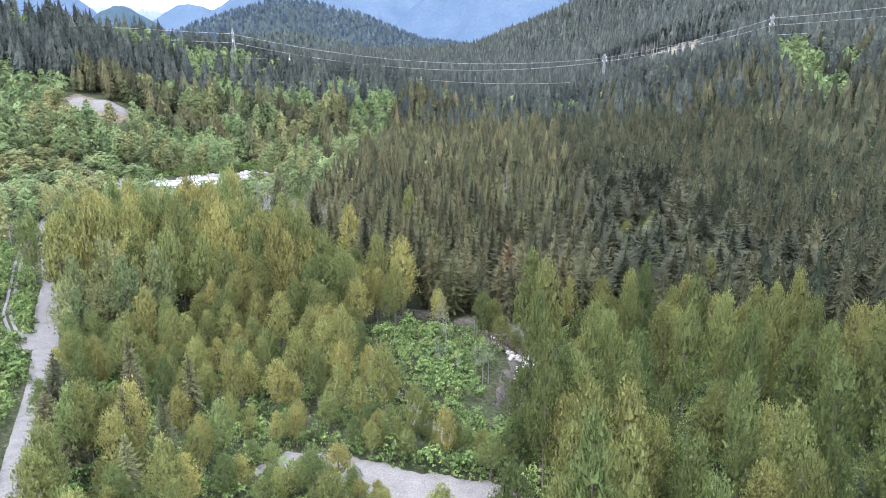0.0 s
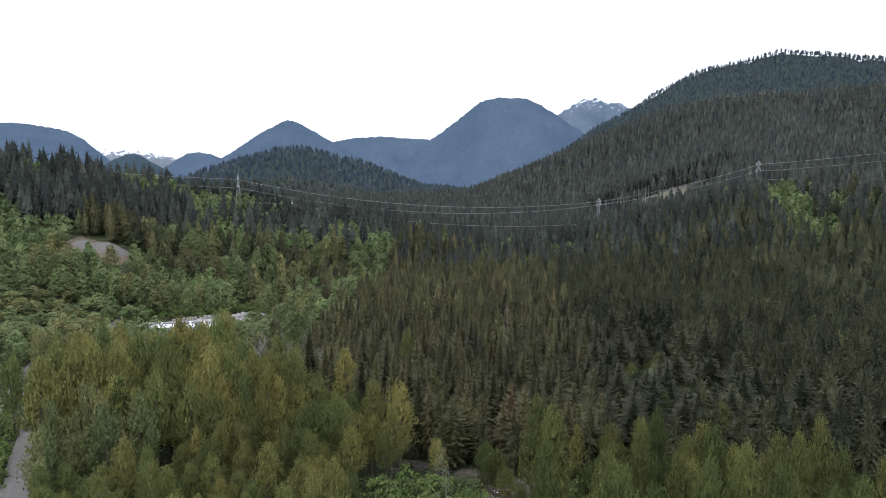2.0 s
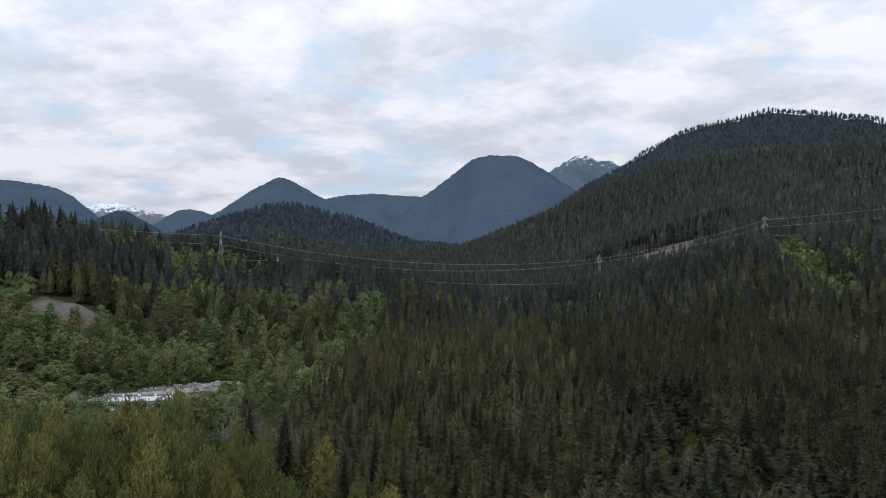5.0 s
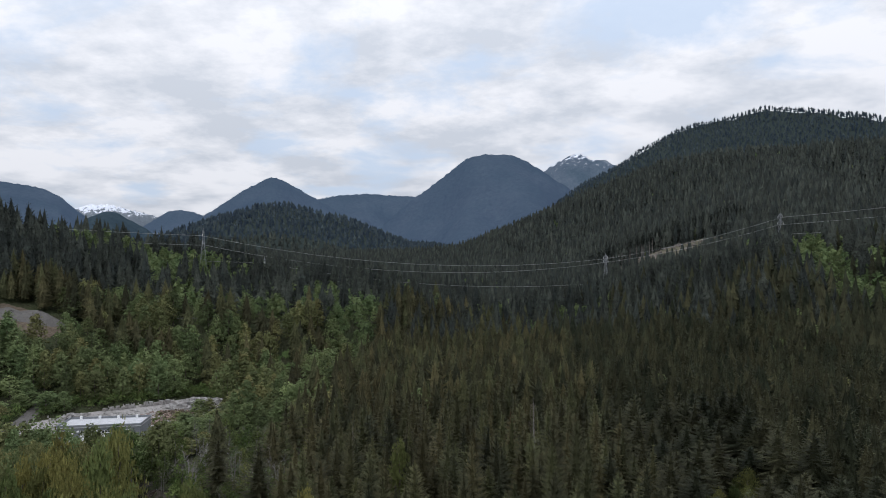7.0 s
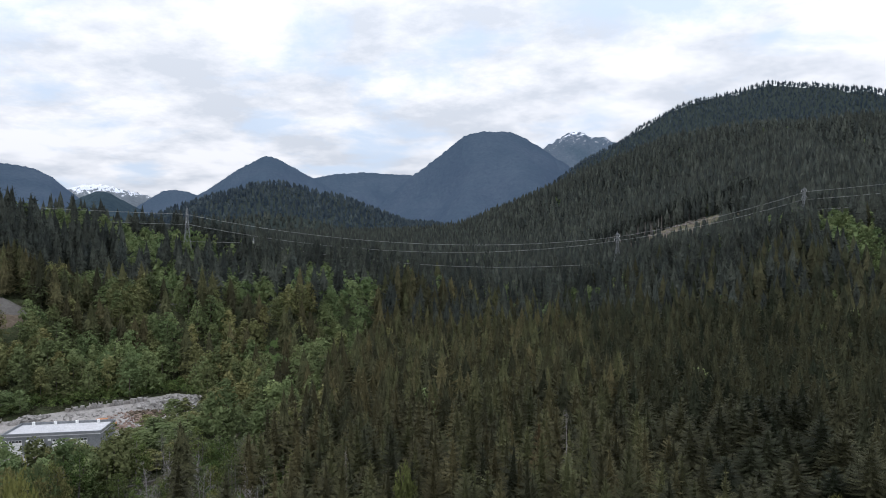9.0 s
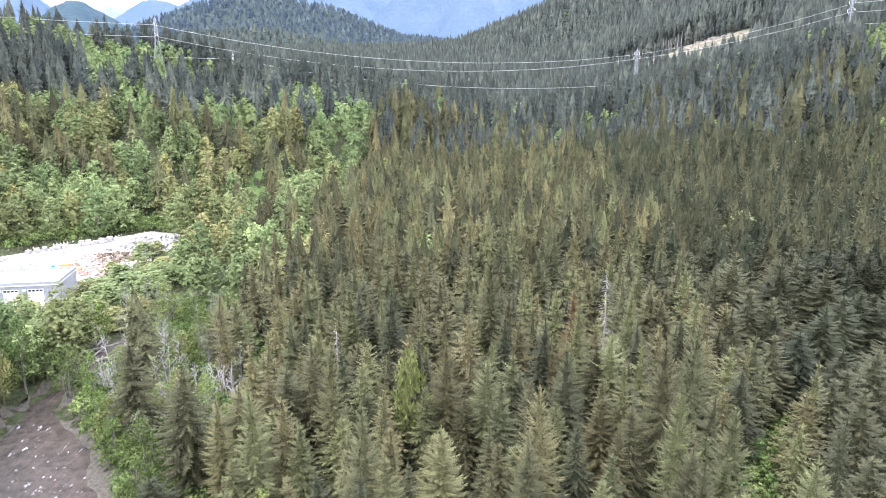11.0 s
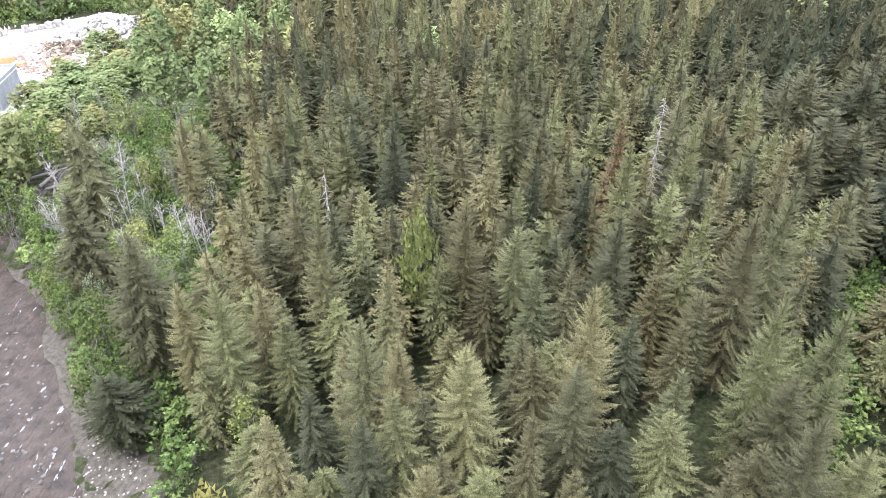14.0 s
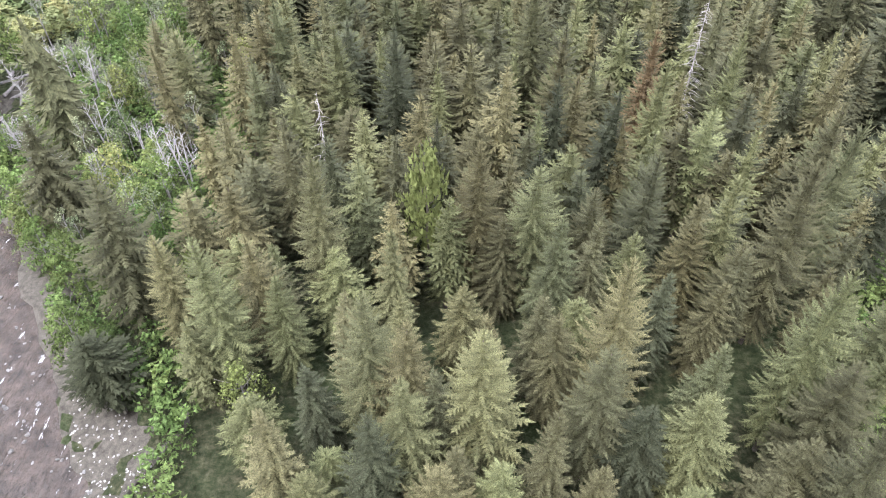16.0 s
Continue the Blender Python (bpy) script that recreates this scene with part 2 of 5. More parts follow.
FOOTPATH = [(-17, 103), (-22, 111), (-29, 123), (-34, 136)]
LOT = [(-31, 97), (-27, 105), (-17, 103.5), (-6, 99.5), (5, 97), (14, 92), (20, 80), (-5, 84), (-14, 95), (-22, 96.5)]
YARD = [(-168, 344), (-152, 368), (-136, 382), (-112, 401), (-99, 396), (-95, 376), (-98, 350), (-100, 318), (-108, 308), (-136, 308), (-160, 322)]
CREST_LEFT = [(-600, 440, 118), (-420, 470, 102), (-330, 530, 89), (-255, 585, 76), (-203, 612, 62), (-160, 628, 54), (-100, 680, 38), (-40, 760, 30)]
SPUR_RIGHT = [(700, 560, 140), (420, 600, 84), (300, 640, 70), (210, 690, 38), (140, 700, 26)]
SPUR_UP = [(300, 640, 72), (420, 850, 120), (560, 1150, 180), (700, 1500, 262)]
RIDGE_NEAR = [(-71, 1569, 60), (150, 1600, 82), (305, 1620, 152), (435, 1630, 226), (560, 1620, 278), (650, 1590, 290), (753, 1500, 279), (840, 1331, 262), (1400, 1000, 290)]
RIDGE_HIGH = [(381, 2500, 168), (470, 2600, 240), (629, 2700, 354), (788, 2800, 425), (894, 2850, 500), (1051, 2900, 584), (1207, 2880, 620), (1331, 2800, 646), (1472, 2650, 600), (1590, 2440, 530), (1924, 2100, 480)]
HILL_FRONT = [(-900, 1990, 85), (-755, 2070, 126), (-660, 2090, 158), (-551, 2100, 190), (-478, 2105, 211), (-421, 2105, 214), (-356, 2110, 199), (-258, 2115, 178), (-176, 2125, 150), (-62, 2140, 102), (60, 2180, 70)]


def along(x, y, line, extra=None):
    """Distance to a polyline, and the value carried along it at the nearest place."""
    best, value = np.full(np.shape(x), 1e9), np.zeros(np.shape(x))
    for i in range(len(line) - 1):
        (ax, ay), (bx, by) = line[i][:2], line[i + 1][:2]
        ux, uy = bx - ax, by - ay
        s = np.clip(((x - ax) * ux + (y - ay) * uy) / (ux * ux + uy * uy), 0, 1)
        d = np.hypot(x - ax - s * ux, y - ay - s * uy)
        v = extra[i] + s * (extra[i + 1] - extra[i]) if extra else 0
        value = np.where(d < best, v, value)
        best = np.minimum(best, d)
    return best, value


def inside(x, y, ring):
    hit = np.zeros(np.shape(x), bool)
    for (ax, ay), (bx, by) in zip(ring, ring[1:] + ring[:1]):
        if ay != by:
            hit ^= ((ay > y) != (by > y)) & (x < (bx - ax) * (y - ay) / (by - ay) + ax)
    return hit


def ridge(x, y, line, slope):
    top = np.full(np.shape(x), -1e3)
    for i in range(len(line) - 1):
        (ax, ay, az), (bx, by, bz) = line[i], line[i + 1]
        ux, uy = bx - ax, by - ay
        s = np.clip(((x - ax) * ux + (y - ay) * uy) / (ux * ux + uy * uy), 0, 1)
        d = np.hypot(x - ax - s * ux, y - ay - s * uy)
        top = np.maximum(top, az + s * (bz - az) - slope * np.sqrt(d * d + 400) + slope * 20)
    return top


def soft_max(a, b, k):
    h = np.clip(0.5 + 0.5 * (a - b) / k, 0, 1)
    return b + (a - b) * h + k * h * (1 - h)


def smooth(lo, hi, v):
    s = np.clip((v - lo) / (hi - lo), 0, 1)
    return s * s * (3 - 2 * s)


def wobble(x, y, size):
    a, b = x / size, y / size
    return (np.sin(a * 1.7 + 1.3 * np.sin(b * 1.1)) + np.sin(b * 2.1 + 1.7 * np.sin(a * 0.9 + 2)) + 0.5 * np.sin(a * 4.3 + b * 3.1 + 1) + 0.5 * np.sin(a * 3.7 - b * 4.9)) / 3


def height(x, y):
    x, y = np.asarray(x, float), np.asarray(y, float)
    z = 1.6 + 0.5 * wobble(x, y, 23) + 0.05 * np.maximum(y - 420, 0) * (y < 4000)
    # bench with the gravel pit, left of the valley, behind the yard
    bench = 26 * smooth(0, 46, (y - 404) - 0.35 * (x + 150) * (x > -150) - 0.5 * (x + 60) * (x > -60)) * smooth(60, -70, x)
    z = z + bench * (1 - smooth(650, 900, y))
    hills = np.maximum(np.maximum(ridge(x, y, CREST_LEFT, 0.42), ridge(x, y, SPUR_RIGHT, 0.30)), ridge(x, y, SPUR_UP, 0.36))
    far = np.maximum(np.maximum(ridge(x, y, RIDGE_NEAR, 0.45), ridge(x, y, HILL_FRONT, 0.42)), ridge(x, y, RIDGE_HIGH, 0.80))
    hills = np.maximum(hills, far)
    rough = 3 * wobble(x, y, 60) + 6 * wobble(x, y, 210) * smooth(700, 1400, y)
    z = soft_max(z, hills + rough * smooth(0, 60, hills), 14)
    z = np.where(inside(x, y, YARD), 1.2, z)
    d, w = along(x, y, RIVER, RIVER_WIDTH)
    shore = d - w + 0.9 * wobble(x, y, 4.5) + 0.4 * wobble(y, x, 1.7)
    z = np.where(y < 430, z - 1.75 * smooth(1.0 + 0.55 * w, -0.5, shore) - 0.8 * smooth(0.5, -4.0, shore), z)
    d, _ = along(x, y, STREAM)
    return z - 3.2 * smooth(5.0, 2.0, d)


def ground_z(x, y):
    return float(height(np.array([x]), np.array([y]))[0])


def steps(fine_lo, fine_hi, step, lo, hi, grow=1.13):
    mid = list(np.arange(fine_lo, fine_hi + 0.1, step))
    s, v, up = step, fine_hi, []
    while v < hi:
        s = min(s * grow, 55)
        v += s
        up.append(v)
    s, v, down = step, fine_lo, []
    while v > lo:
        s = min(s * grow, 55)
        v -= s
        down.append(v)
    return np.array(down[::-1] + mid + up)


def grid_mesh(name, X, Y, Z, mats, smooth_faces=True):
    ny, nx = X.shape
    i = np.arange(nx * ny).reshape(ny, nx)
    a, b, c, d = i[:-1, :-1].ravel(), i[:-1, 1:].ravel(), i[1:, 1:].ravel(), i[1:, :-1].ravel()
    return mesh_from(name, np.stack([X, Y, Z], -1).reshape(-1, 3), np.concatenate([np.stack([a, b, c], 1), np.stack([a, c, d], 1)]), mats, smooth=smooth_faces)


gx, gy = steps(-175, 115, 2.5, -4700, 4700), steps(80, 405, 2.5, -2500, 4700)
GX, GY = np.meshgrid(gx, gy)
ground_me = grid_mesh("ground", GX, GY, height(GX, GY), [])


def ground_material():
    m, t, p = material("forest_floor", 0.95, 0.1)
    pos = node(t, "ShaderNodeNewGeometry").outputs["Position"]
    big = node(t, "ShaderNodeTexNoise", {"Vector": pos, "Scale": 0.12, "Detail": 6.0}).outputs[0]
    small = node(t, "ShaderNodeTexNoise", {"Vector": pos, "Scale": 1.1, "Detail": 8.0, "Roughness": 0.75}).outputs[0]
    col = mix_color(t, ramp(t, big, [(0.42, 0.0), (0.6, 1.0)]), (0.04, 0.048, 0.024), (0.05, 0.068, 0.03))
    col = mix_color(t, ramp(t, small, [(0.45, 0.0), (0.7, 0.7)]), col, (0.09, 0.072, 0.05))
    col = mix_color(t, 0.8, col, ramp(t, small, [(0.3, 0.25), (0.7, 1.75)]), "MULTIPLY")
    # floor colour goes darker and blue-green towards the north
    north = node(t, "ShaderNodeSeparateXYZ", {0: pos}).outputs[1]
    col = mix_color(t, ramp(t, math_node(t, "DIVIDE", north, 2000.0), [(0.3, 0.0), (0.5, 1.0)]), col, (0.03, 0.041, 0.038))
    t.links.new(col, p.inputs["Base Color"])
    b = node(t, "ShaderNodeBump", {"Height": small, "Strength": 1.0, "Distance": 0.9})
    t.links.new(b.outputs[0], p.inputs["Normal"])
    return m


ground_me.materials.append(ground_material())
ground = tagged(new("ground", ground_me), "valley floor and slopes of moss, grass and leaf litter", "ground", kind="structure")


def ribbon(name, line, widths, mat, lift, label, category, ragged=0.4, step=2.0):
    """A strip that lies on the ground along a line."""
    pts, wid = [], []
    for i in range(len(line) - 1):
        n = max(1, int(math.dist(line[i], line[i + 1]) / step))
        for k in range(n):
            s = k / n
            pts.append((line[i][0] + s * (line[i + 1][0] - line[i][0]), line[i][1] + s * (line[i + 1][1] - line[i][1])))
            wid.append(widths[i] + s * (widths[i + 1] - widths[i]))
    pts, wid = np.array(pts), np.array(wid)
    for _ in range(3):
        pts[1:-1] = (pts[:-2] + 2 * pts[1:-1] + pts[2:]) / 4
    d = np.gradient(pts, axis=0)
    d /= np.linalg.norm(d, axis=1)[:, None]
    nrm = np.stack([-d[:, 1], d[:, 0]], 1)
    across = np.linspace(-1, 1, 17)
    jag = 1 + ragged * 0.3 * np.random.RandomState(len(line)).uniform(-1, 1, (len(pts), 17)) * (np.abs(across) == 1)
    P = pts[:, None, :] + nrm[:, None, :] * (across[None, :] * wid[:, None] * jag)[..., None]
    Z = lift(P[..., 0], P[..., 1], across[None, :])
    return tagged(new(name, grid_mesh(name, P[..., 0], P[..., 1], Z, [mat])), label, category, kind="structure")


def patch(name, ring, mat, lift, label, category, step=0.8):
    """A worn patch of ground inside a ring, with a ragged edge."""
    xs, ys = [p[0] for p in ring], [p[1] for p in ring]
    X, Y = np.meshgrid(np.arange(min(xs) - 3, max(xs) + 3, step), np.arange(min(ys) - 3, max(ys) + 3, step))
    keep = inside(X + 0.9 * wobble(X, Y, 2.2), Y + 0.9 * wobble(Y, X, 2.6), ring)
    Z = height(X, Y) + lift + 0.12 * wobble(X, Y, 3.0)
    ny, nx = X.shape
    i = np.arange(nx * ny).reshape(ny, nx)
    k = (keep[:-1, :-1] & keep[:-1, 1:] & keep[1:, 1:] & keep[1:, :-1]).ravel()
    a, b, c, d = (v.ravel()[k] for v in (i[:-1, :-1], i[:-1, 1:], i[1:, 1:], i[1:, :-1]))
    me = mesh_from(name, np.stack([X, Y, Z], -1).reshape(-1, 3), np.concatenate([np.stack([a, b, c], 1), np.stack([a, c, d], 1)]), [mat], smooth=True)
    return tagged(new(name, me), label, category, kind="structure")


def water_material(name, dark, light, foamy, ripple):
    m, t, p = material(name, 0.08, 0.5)
    pos = node(t, "ShaderNodeNewGeometry").outputs["Position"]
    flow = node(t, "ShaderNodeMapping", {"Vector": pos, "Rotation": (0, 0, radians(-32)), "Scale": (1.0, 0.28, 1.0)}).outputs[0]
    n = node(t, "ShaderNodeTexNoise", {"Vector": flow, "Scale": 1.5, "Detail": 6.0, "Roughness": 0.6}).outputs[0]
    bed = node(t, "ShaderNodeTexNoise", {"Vector": pos, "Scale": 0.5, "Detail": 9.0, "Roughness": 0.75}).outputs[0]
    col = mix_color(t, ramp(t, bed, [(0.35, 0.0), (0.65, 1.0)]), dark, light)
    if foamy:
        spot = node(t, "ShaderNodeTexNoise", {"Vector": pos, "Scale": 0.16, "Detail": 2.0}).outputs[0]
        foam = node(t, "ShaderNodeTexNoise", {"Vector": flow, "Scale": 1.1, "Detail": 8.0, "Roughness": 0.7}).outputs[0]
        f = ramp(t, math_node(t, "ADD", foam, math_node(t, "MULTIPLY", spot, 0.35)), [(0.80, 0.0), (0.86, 1.0)])
        col = mix_color(t, f, col, (0.55, 0.55, 0.58))
        t.links.new(math_node(t, "ADD", math_node(t, "MULTIPLY", f, 0.5), 0.08), p.inputs["Roughness"])
    t.links.new(col, p.inputs["Base Color"])
    b = node(t, "ShaderNodeBump", {"Height": n, "Strength": ripple, "Distance": 0.9})
    t.links.new(b.outputs[0], p.inputs["Normal"])
    return m


water = water_material("river_water", (0.018, 0.012, 0.009), (0.07, 0.052, 0.042), True, 0.8)
pond = water_material("still_water", (0.008, 0.008, 0.007), (0.018, 0.016, 0.012), False, 0.05)
ribbon("river_bank", RIVER, [w + 1.0 + 0.5 * w for w in RIVER_WIDTH], bar_gravel, lambda x, y, a: height(x, y) + 0.06, "bank of grey-brown river gravel beside the water", "river bank", 1.2)
ribbon("river", RIVER, [w + 2.5 for w in RIVER_WIDTH], water, lambda x, y, a: 0 * x - 0.25, "shallow brown river with small white riffles", "river", 0.1)
ribbon("stream", STREAM, [0.3, 0.7, 1.6, 0.9, 2.3, 2.7, 1.6], pond, lambda x, y, a: 0 * x + 0.35, "still dark side stream between green banks", "stream", 1.2)
road_gravel = rough_surface("road_gravel", [(0.3, (0.101, 0.0936, 0.0872)), (0.7, (0.144, 0.136, 0.128))], 0.6, bump=0.4)
ribbon("road", ROAD, [2.6] * len(ROAD), road_gravel, lambda x, y, a: height(x, y) + 0.12 - 0.06 * a * a, "pale gravel forest road", "road", 0.12)
for side in (-0.85, 0.85):
    ribbon("track", [(x + side, y) for x, y in TRACK], [0.36] * len(TRACK), road_gravel, lambda x, y, a: height(x, y) + 0.1, "narrow pale wheel rut of a dirt track", "track")
patch("turnout", [(-106, 150), (-101, 145), (-92, 147), (-89, 150), (-95, 158), (-102, 158)], road_gravel, 0.13, "gravel turnout beside the forest road", "turnout", 0.4)
lot_gravel = rough_surface("lot_gravel", [(0.3, (0.112, 0.103, 0.095)), (0.7, (0.155, 0.145, 0.135))], 0.25, bump=0.3, fine=16.0)
ribbon("footpath", FOOTPATH, [0.9, 0.6, 0.7, 0.5], bar_gravel, lambda x, y, a: height(x, y) + 0.08, "narrow gravel footpath into the trees", "footpath")
patch("parking_lot", LOT, lot_gravel, 0.12, "grey gravel parking lot at the edge of the trees", "parking lot", 0.25)
patch("stone_yard", YARD, white_gravel, 0.15, "white gravel yard of a stone works", "yard")


# ---- far mountains ----
def mountain(name, line, slope, mat, label, spread=1.0, jag=6.0):
    """A long mountain body below a crest line, falling away to both sides."""
    pts = []
    for i in range(len(line) - 1):
        n = max(2, int(math.dist(line[i][:2], line[i + 1][:2]) / 12))
        for k in range(n):
            s = k / n
            pts.append([line[i][j] + s * (line[i + 1][j] - line[i][j]) for j in range(3)])
    pts.append(list(line[-1]))
    pts = np.array(pts, float)
    for _ in range(5):
        pts[1:-1] = (pts[:-2] + 2 * pts[1:-1] + pts[2:]) / 4
    rng = np.random.RandomState(len(pts))
    pts[:, 2] += rng.uniform(-0.5, 0.5, len(pts)) * jag
    towards = -pts[:, :2] / np.linalg.norm(pts[:, :2], axis=1)[:, None]
    reach = np.array([-900, -300, 0, 40, 90, 150, 220, 300, 400, 520, 660, 820, 1000, 1300]) * spread
    P = pts[:, None, :2] + towards[:, None, :] * reach[None, :, None]
    drop = slope * np.abs(reach)[None, :] * (1 + 0.0 * pts[:, :1])
    gully = 0.16 * np.abs(reach)[None, :] * wobble(P[..., 0] + 0.3 * P[..., 1], P[..., 1] * 0.4, 150)
    Z = np.maximum(pts[:, None, 2] - drop + gully * (np.abs(reach) > 0), -5)
    return tagged(new(name, grid_mesh(name, P[..., 0], P[..., 1], Z, [mat])), label, "mountain", kind="structure")


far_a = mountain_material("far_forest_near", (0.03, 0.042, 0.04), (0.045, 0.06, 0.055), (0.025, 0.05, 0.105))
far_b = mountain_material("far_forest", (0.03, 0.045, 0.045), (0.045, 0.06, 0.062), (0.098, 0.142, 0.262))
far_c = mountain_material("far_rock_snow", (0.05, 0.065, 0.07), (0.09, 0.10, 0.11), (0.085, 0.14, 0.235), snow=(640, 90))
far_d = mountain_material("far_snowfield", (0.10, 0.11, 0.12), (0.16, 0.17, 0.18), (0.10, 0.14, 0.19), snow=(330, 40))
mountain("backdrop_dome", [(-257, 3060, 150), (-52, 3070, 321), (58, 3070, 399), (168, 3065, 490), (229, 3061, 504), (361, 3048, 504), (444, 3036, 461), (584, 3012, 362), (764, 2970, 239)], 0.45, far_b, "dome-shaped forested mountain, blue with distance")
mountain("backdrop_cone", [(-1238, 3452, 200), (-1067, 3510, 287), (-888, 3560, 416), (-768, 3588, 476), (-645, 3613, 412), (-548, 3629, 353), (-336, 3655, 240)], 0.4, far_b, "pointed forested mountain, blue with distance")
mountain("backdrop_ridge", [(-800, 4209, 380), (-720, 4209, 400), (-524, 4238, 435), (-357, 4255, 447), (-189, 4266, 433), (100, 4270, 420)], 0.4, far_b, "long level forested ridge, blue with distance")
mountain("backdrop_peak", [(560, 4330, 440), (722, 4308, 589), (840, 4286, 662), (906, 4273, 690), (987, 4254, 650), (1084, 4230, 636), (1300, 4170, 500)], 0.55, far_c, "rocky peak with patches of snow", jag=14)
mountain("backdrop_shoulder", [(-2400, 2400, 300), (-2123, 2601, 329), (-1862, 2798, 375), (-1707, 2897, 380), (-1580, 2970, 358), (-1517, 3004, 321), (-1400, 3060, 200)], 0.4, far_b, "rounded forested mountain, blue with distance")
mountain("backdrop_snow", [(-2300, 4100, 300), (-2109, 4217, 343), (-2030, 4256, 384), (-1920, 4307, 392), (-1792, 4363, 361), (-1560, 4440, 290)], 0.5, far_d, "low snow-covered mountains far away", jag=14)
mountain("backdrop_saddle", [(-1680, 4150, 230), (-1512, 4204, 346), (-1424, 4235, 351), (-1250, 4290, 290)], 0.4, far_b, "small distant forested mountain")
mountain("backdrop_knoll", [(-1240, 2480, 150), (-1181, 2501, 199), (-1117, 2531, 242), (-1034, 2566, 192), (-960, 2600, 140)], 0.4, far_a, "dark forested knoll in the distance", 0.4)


# ---- tree shapes ----
def conifer(rng, h, r, whorls, boughs, nodes, droop, hang, base=0.13, core=0.4):
    """Needle boughs of a conifer: each one a curved spine with forward-pointing side sprays; hang: sprays that hang below it."""
    V, T = [], []
    lop, turned = rng.uniform(0.06, 0.2), rng.uniform(0, 6.28)
    for w in range(whorls):
        s = min(max((w + rng.uniform(-0.35, 0.35)) / whorls, 0.0), 0.985)
        reach = r * min(1.0, 1.8 * (1 - s)) ** 0.85 * (0.72 + 0.28 * min(1, s * 4)) + 0.16
        many = boughs if s < 0.72 else max(5, boughs - 3)
        a0 = rng.uniform(0, 6.28)
        for k in range(many):
            if rng.uniform() < 0.05:
                continue
            a = a0 + 6.283 * k / many + rng.uniform(-0.3, 0.3)
            L = reach * rng.uniform(0.74, 1.18) * (1 + lop * math.sin(a + turned))
            z = h * (base + (0.975 - base) * s) + rng.uniform(-0.45, 0.45) * h / whorls * (s < 0.93)
            c, n = np.array([math.cos(a), math.sin(a), 0]), np.array([-math.sin(a), math.cos(a), 0])
            d = droop * rng.uniform(0.75, 1.3) * (1.25 - 0.95 * s)
            up, tip = 0.18 + 0.75 * s * s, rng.uniform(0.05, 0.22)
            wide = 1.55 * L / many * rng.uniform(0.8, 1.2) + 0.09

            def spine(q):
                return c * L * q + np.array([0, 0, z + L * (up * q - d * q ** 1.5 + tip * q ** 4)])
            b, qs = len(V), np.linspace(0.1, 0.94, nodes + 1)
            V += [tuple(spine(q)) for q in qs]
            for j in range(nodes):
                q = qs[j] + (qs[1] - qs[0]) * rng.uniform(1.1, 1.6)
                for side in (-1, 1):
                    f = wide * (0.5 + 0.62 * math.sin(math.pi * min(q, 1.0) ** 0.8)) * rng.uniform(0.75, 1.25)
                    T.append((b + j, b + j + 1, len(V)))
                    V.append(tuple(spine(q) + n * side * f - np.array([0, 0, f * rng.uniform(0.1, 0.55)])))
                if j < hang:
                    T.append((b + j, b + j + 1, len(V)))
                    V.append(tuple(spine(q - 0.04) - np.array([rng.uniform(-0.15, 0.15), rng.uniform(-0.15, 0.15), (0.25 + 0.7 * wide) * rng.uniform(0.7, 1.2)])))
            m = len(V)
            V += [tuple(spine(0.86) - n * wide * 0.3), tuple(spine(0.86) + n * wide * 0.3), tuple(spine(1.1))]
            T.append((m, m + 1, m + 2))
    m = len(V)
    V += [(0.1, 0, h * 0.93), (-0.06, 0.09, h * 0.93), (-0.06, -0.09, h * 0.93), (0, 0, h * 1.015)]
    T += [(m, m + 1, m + 3), (m + 1, m + 2, m + 3), (m + 2, m, m + 3)]
    return join((np.array(V, np.float32), np.array(T)), cone_tree(rng, h * 0.96, r * core, 11 if nodes > 3 else 14, 8 if nodes > 3 else 14, base))


def cone_tree(rng, h, r, tiers, sides, base=0.08):
    """A conifer built of stacked ragged skirts: narrow at the tip, full below."""
    V, T = [], []
    lop, turned = rng.uniform(0.08, 0.2), rng.uniform(0, 6.28)
    for w in range(tiers):
        s = w / tiers
        z0, z1 = h * (base + (0.9 - base) * s), h * (base + (1 - base) * min(1.0, s + 1.25 / tiers + 0.045))
        rr = r * min(1.0, 1.8 * (1 - s)) ** 0.85 * (0.8 + 0.2 * min(1, s * 4)) + 0.1
        b = len(V)
        V.append((rng.uniform(-.12, .12), rng.uniform(-.12, .12), z1))
        for k in range(sides):
            a = 6.283 * (k + rng.uniform(-0.3, 0.3)) / sides + w
            q = rr * (1.1 if k % 2 else 0.68) * rng.uniform(0.78, 1.15) * (1 + lop * math.sin(a + turned))
            V.append((q * math.cos(a), q * math.sin(a), z0 + (-0.16 * rr if k % 2 else 0.2 * rr) + rng.uniform(-0.016, 0.016) * h))
        T += [(b, b + 1 + k, b + 1 + (k + 1) % sides) for k in range(sides)]
    return np.array(V, np.float32), np.array(T)


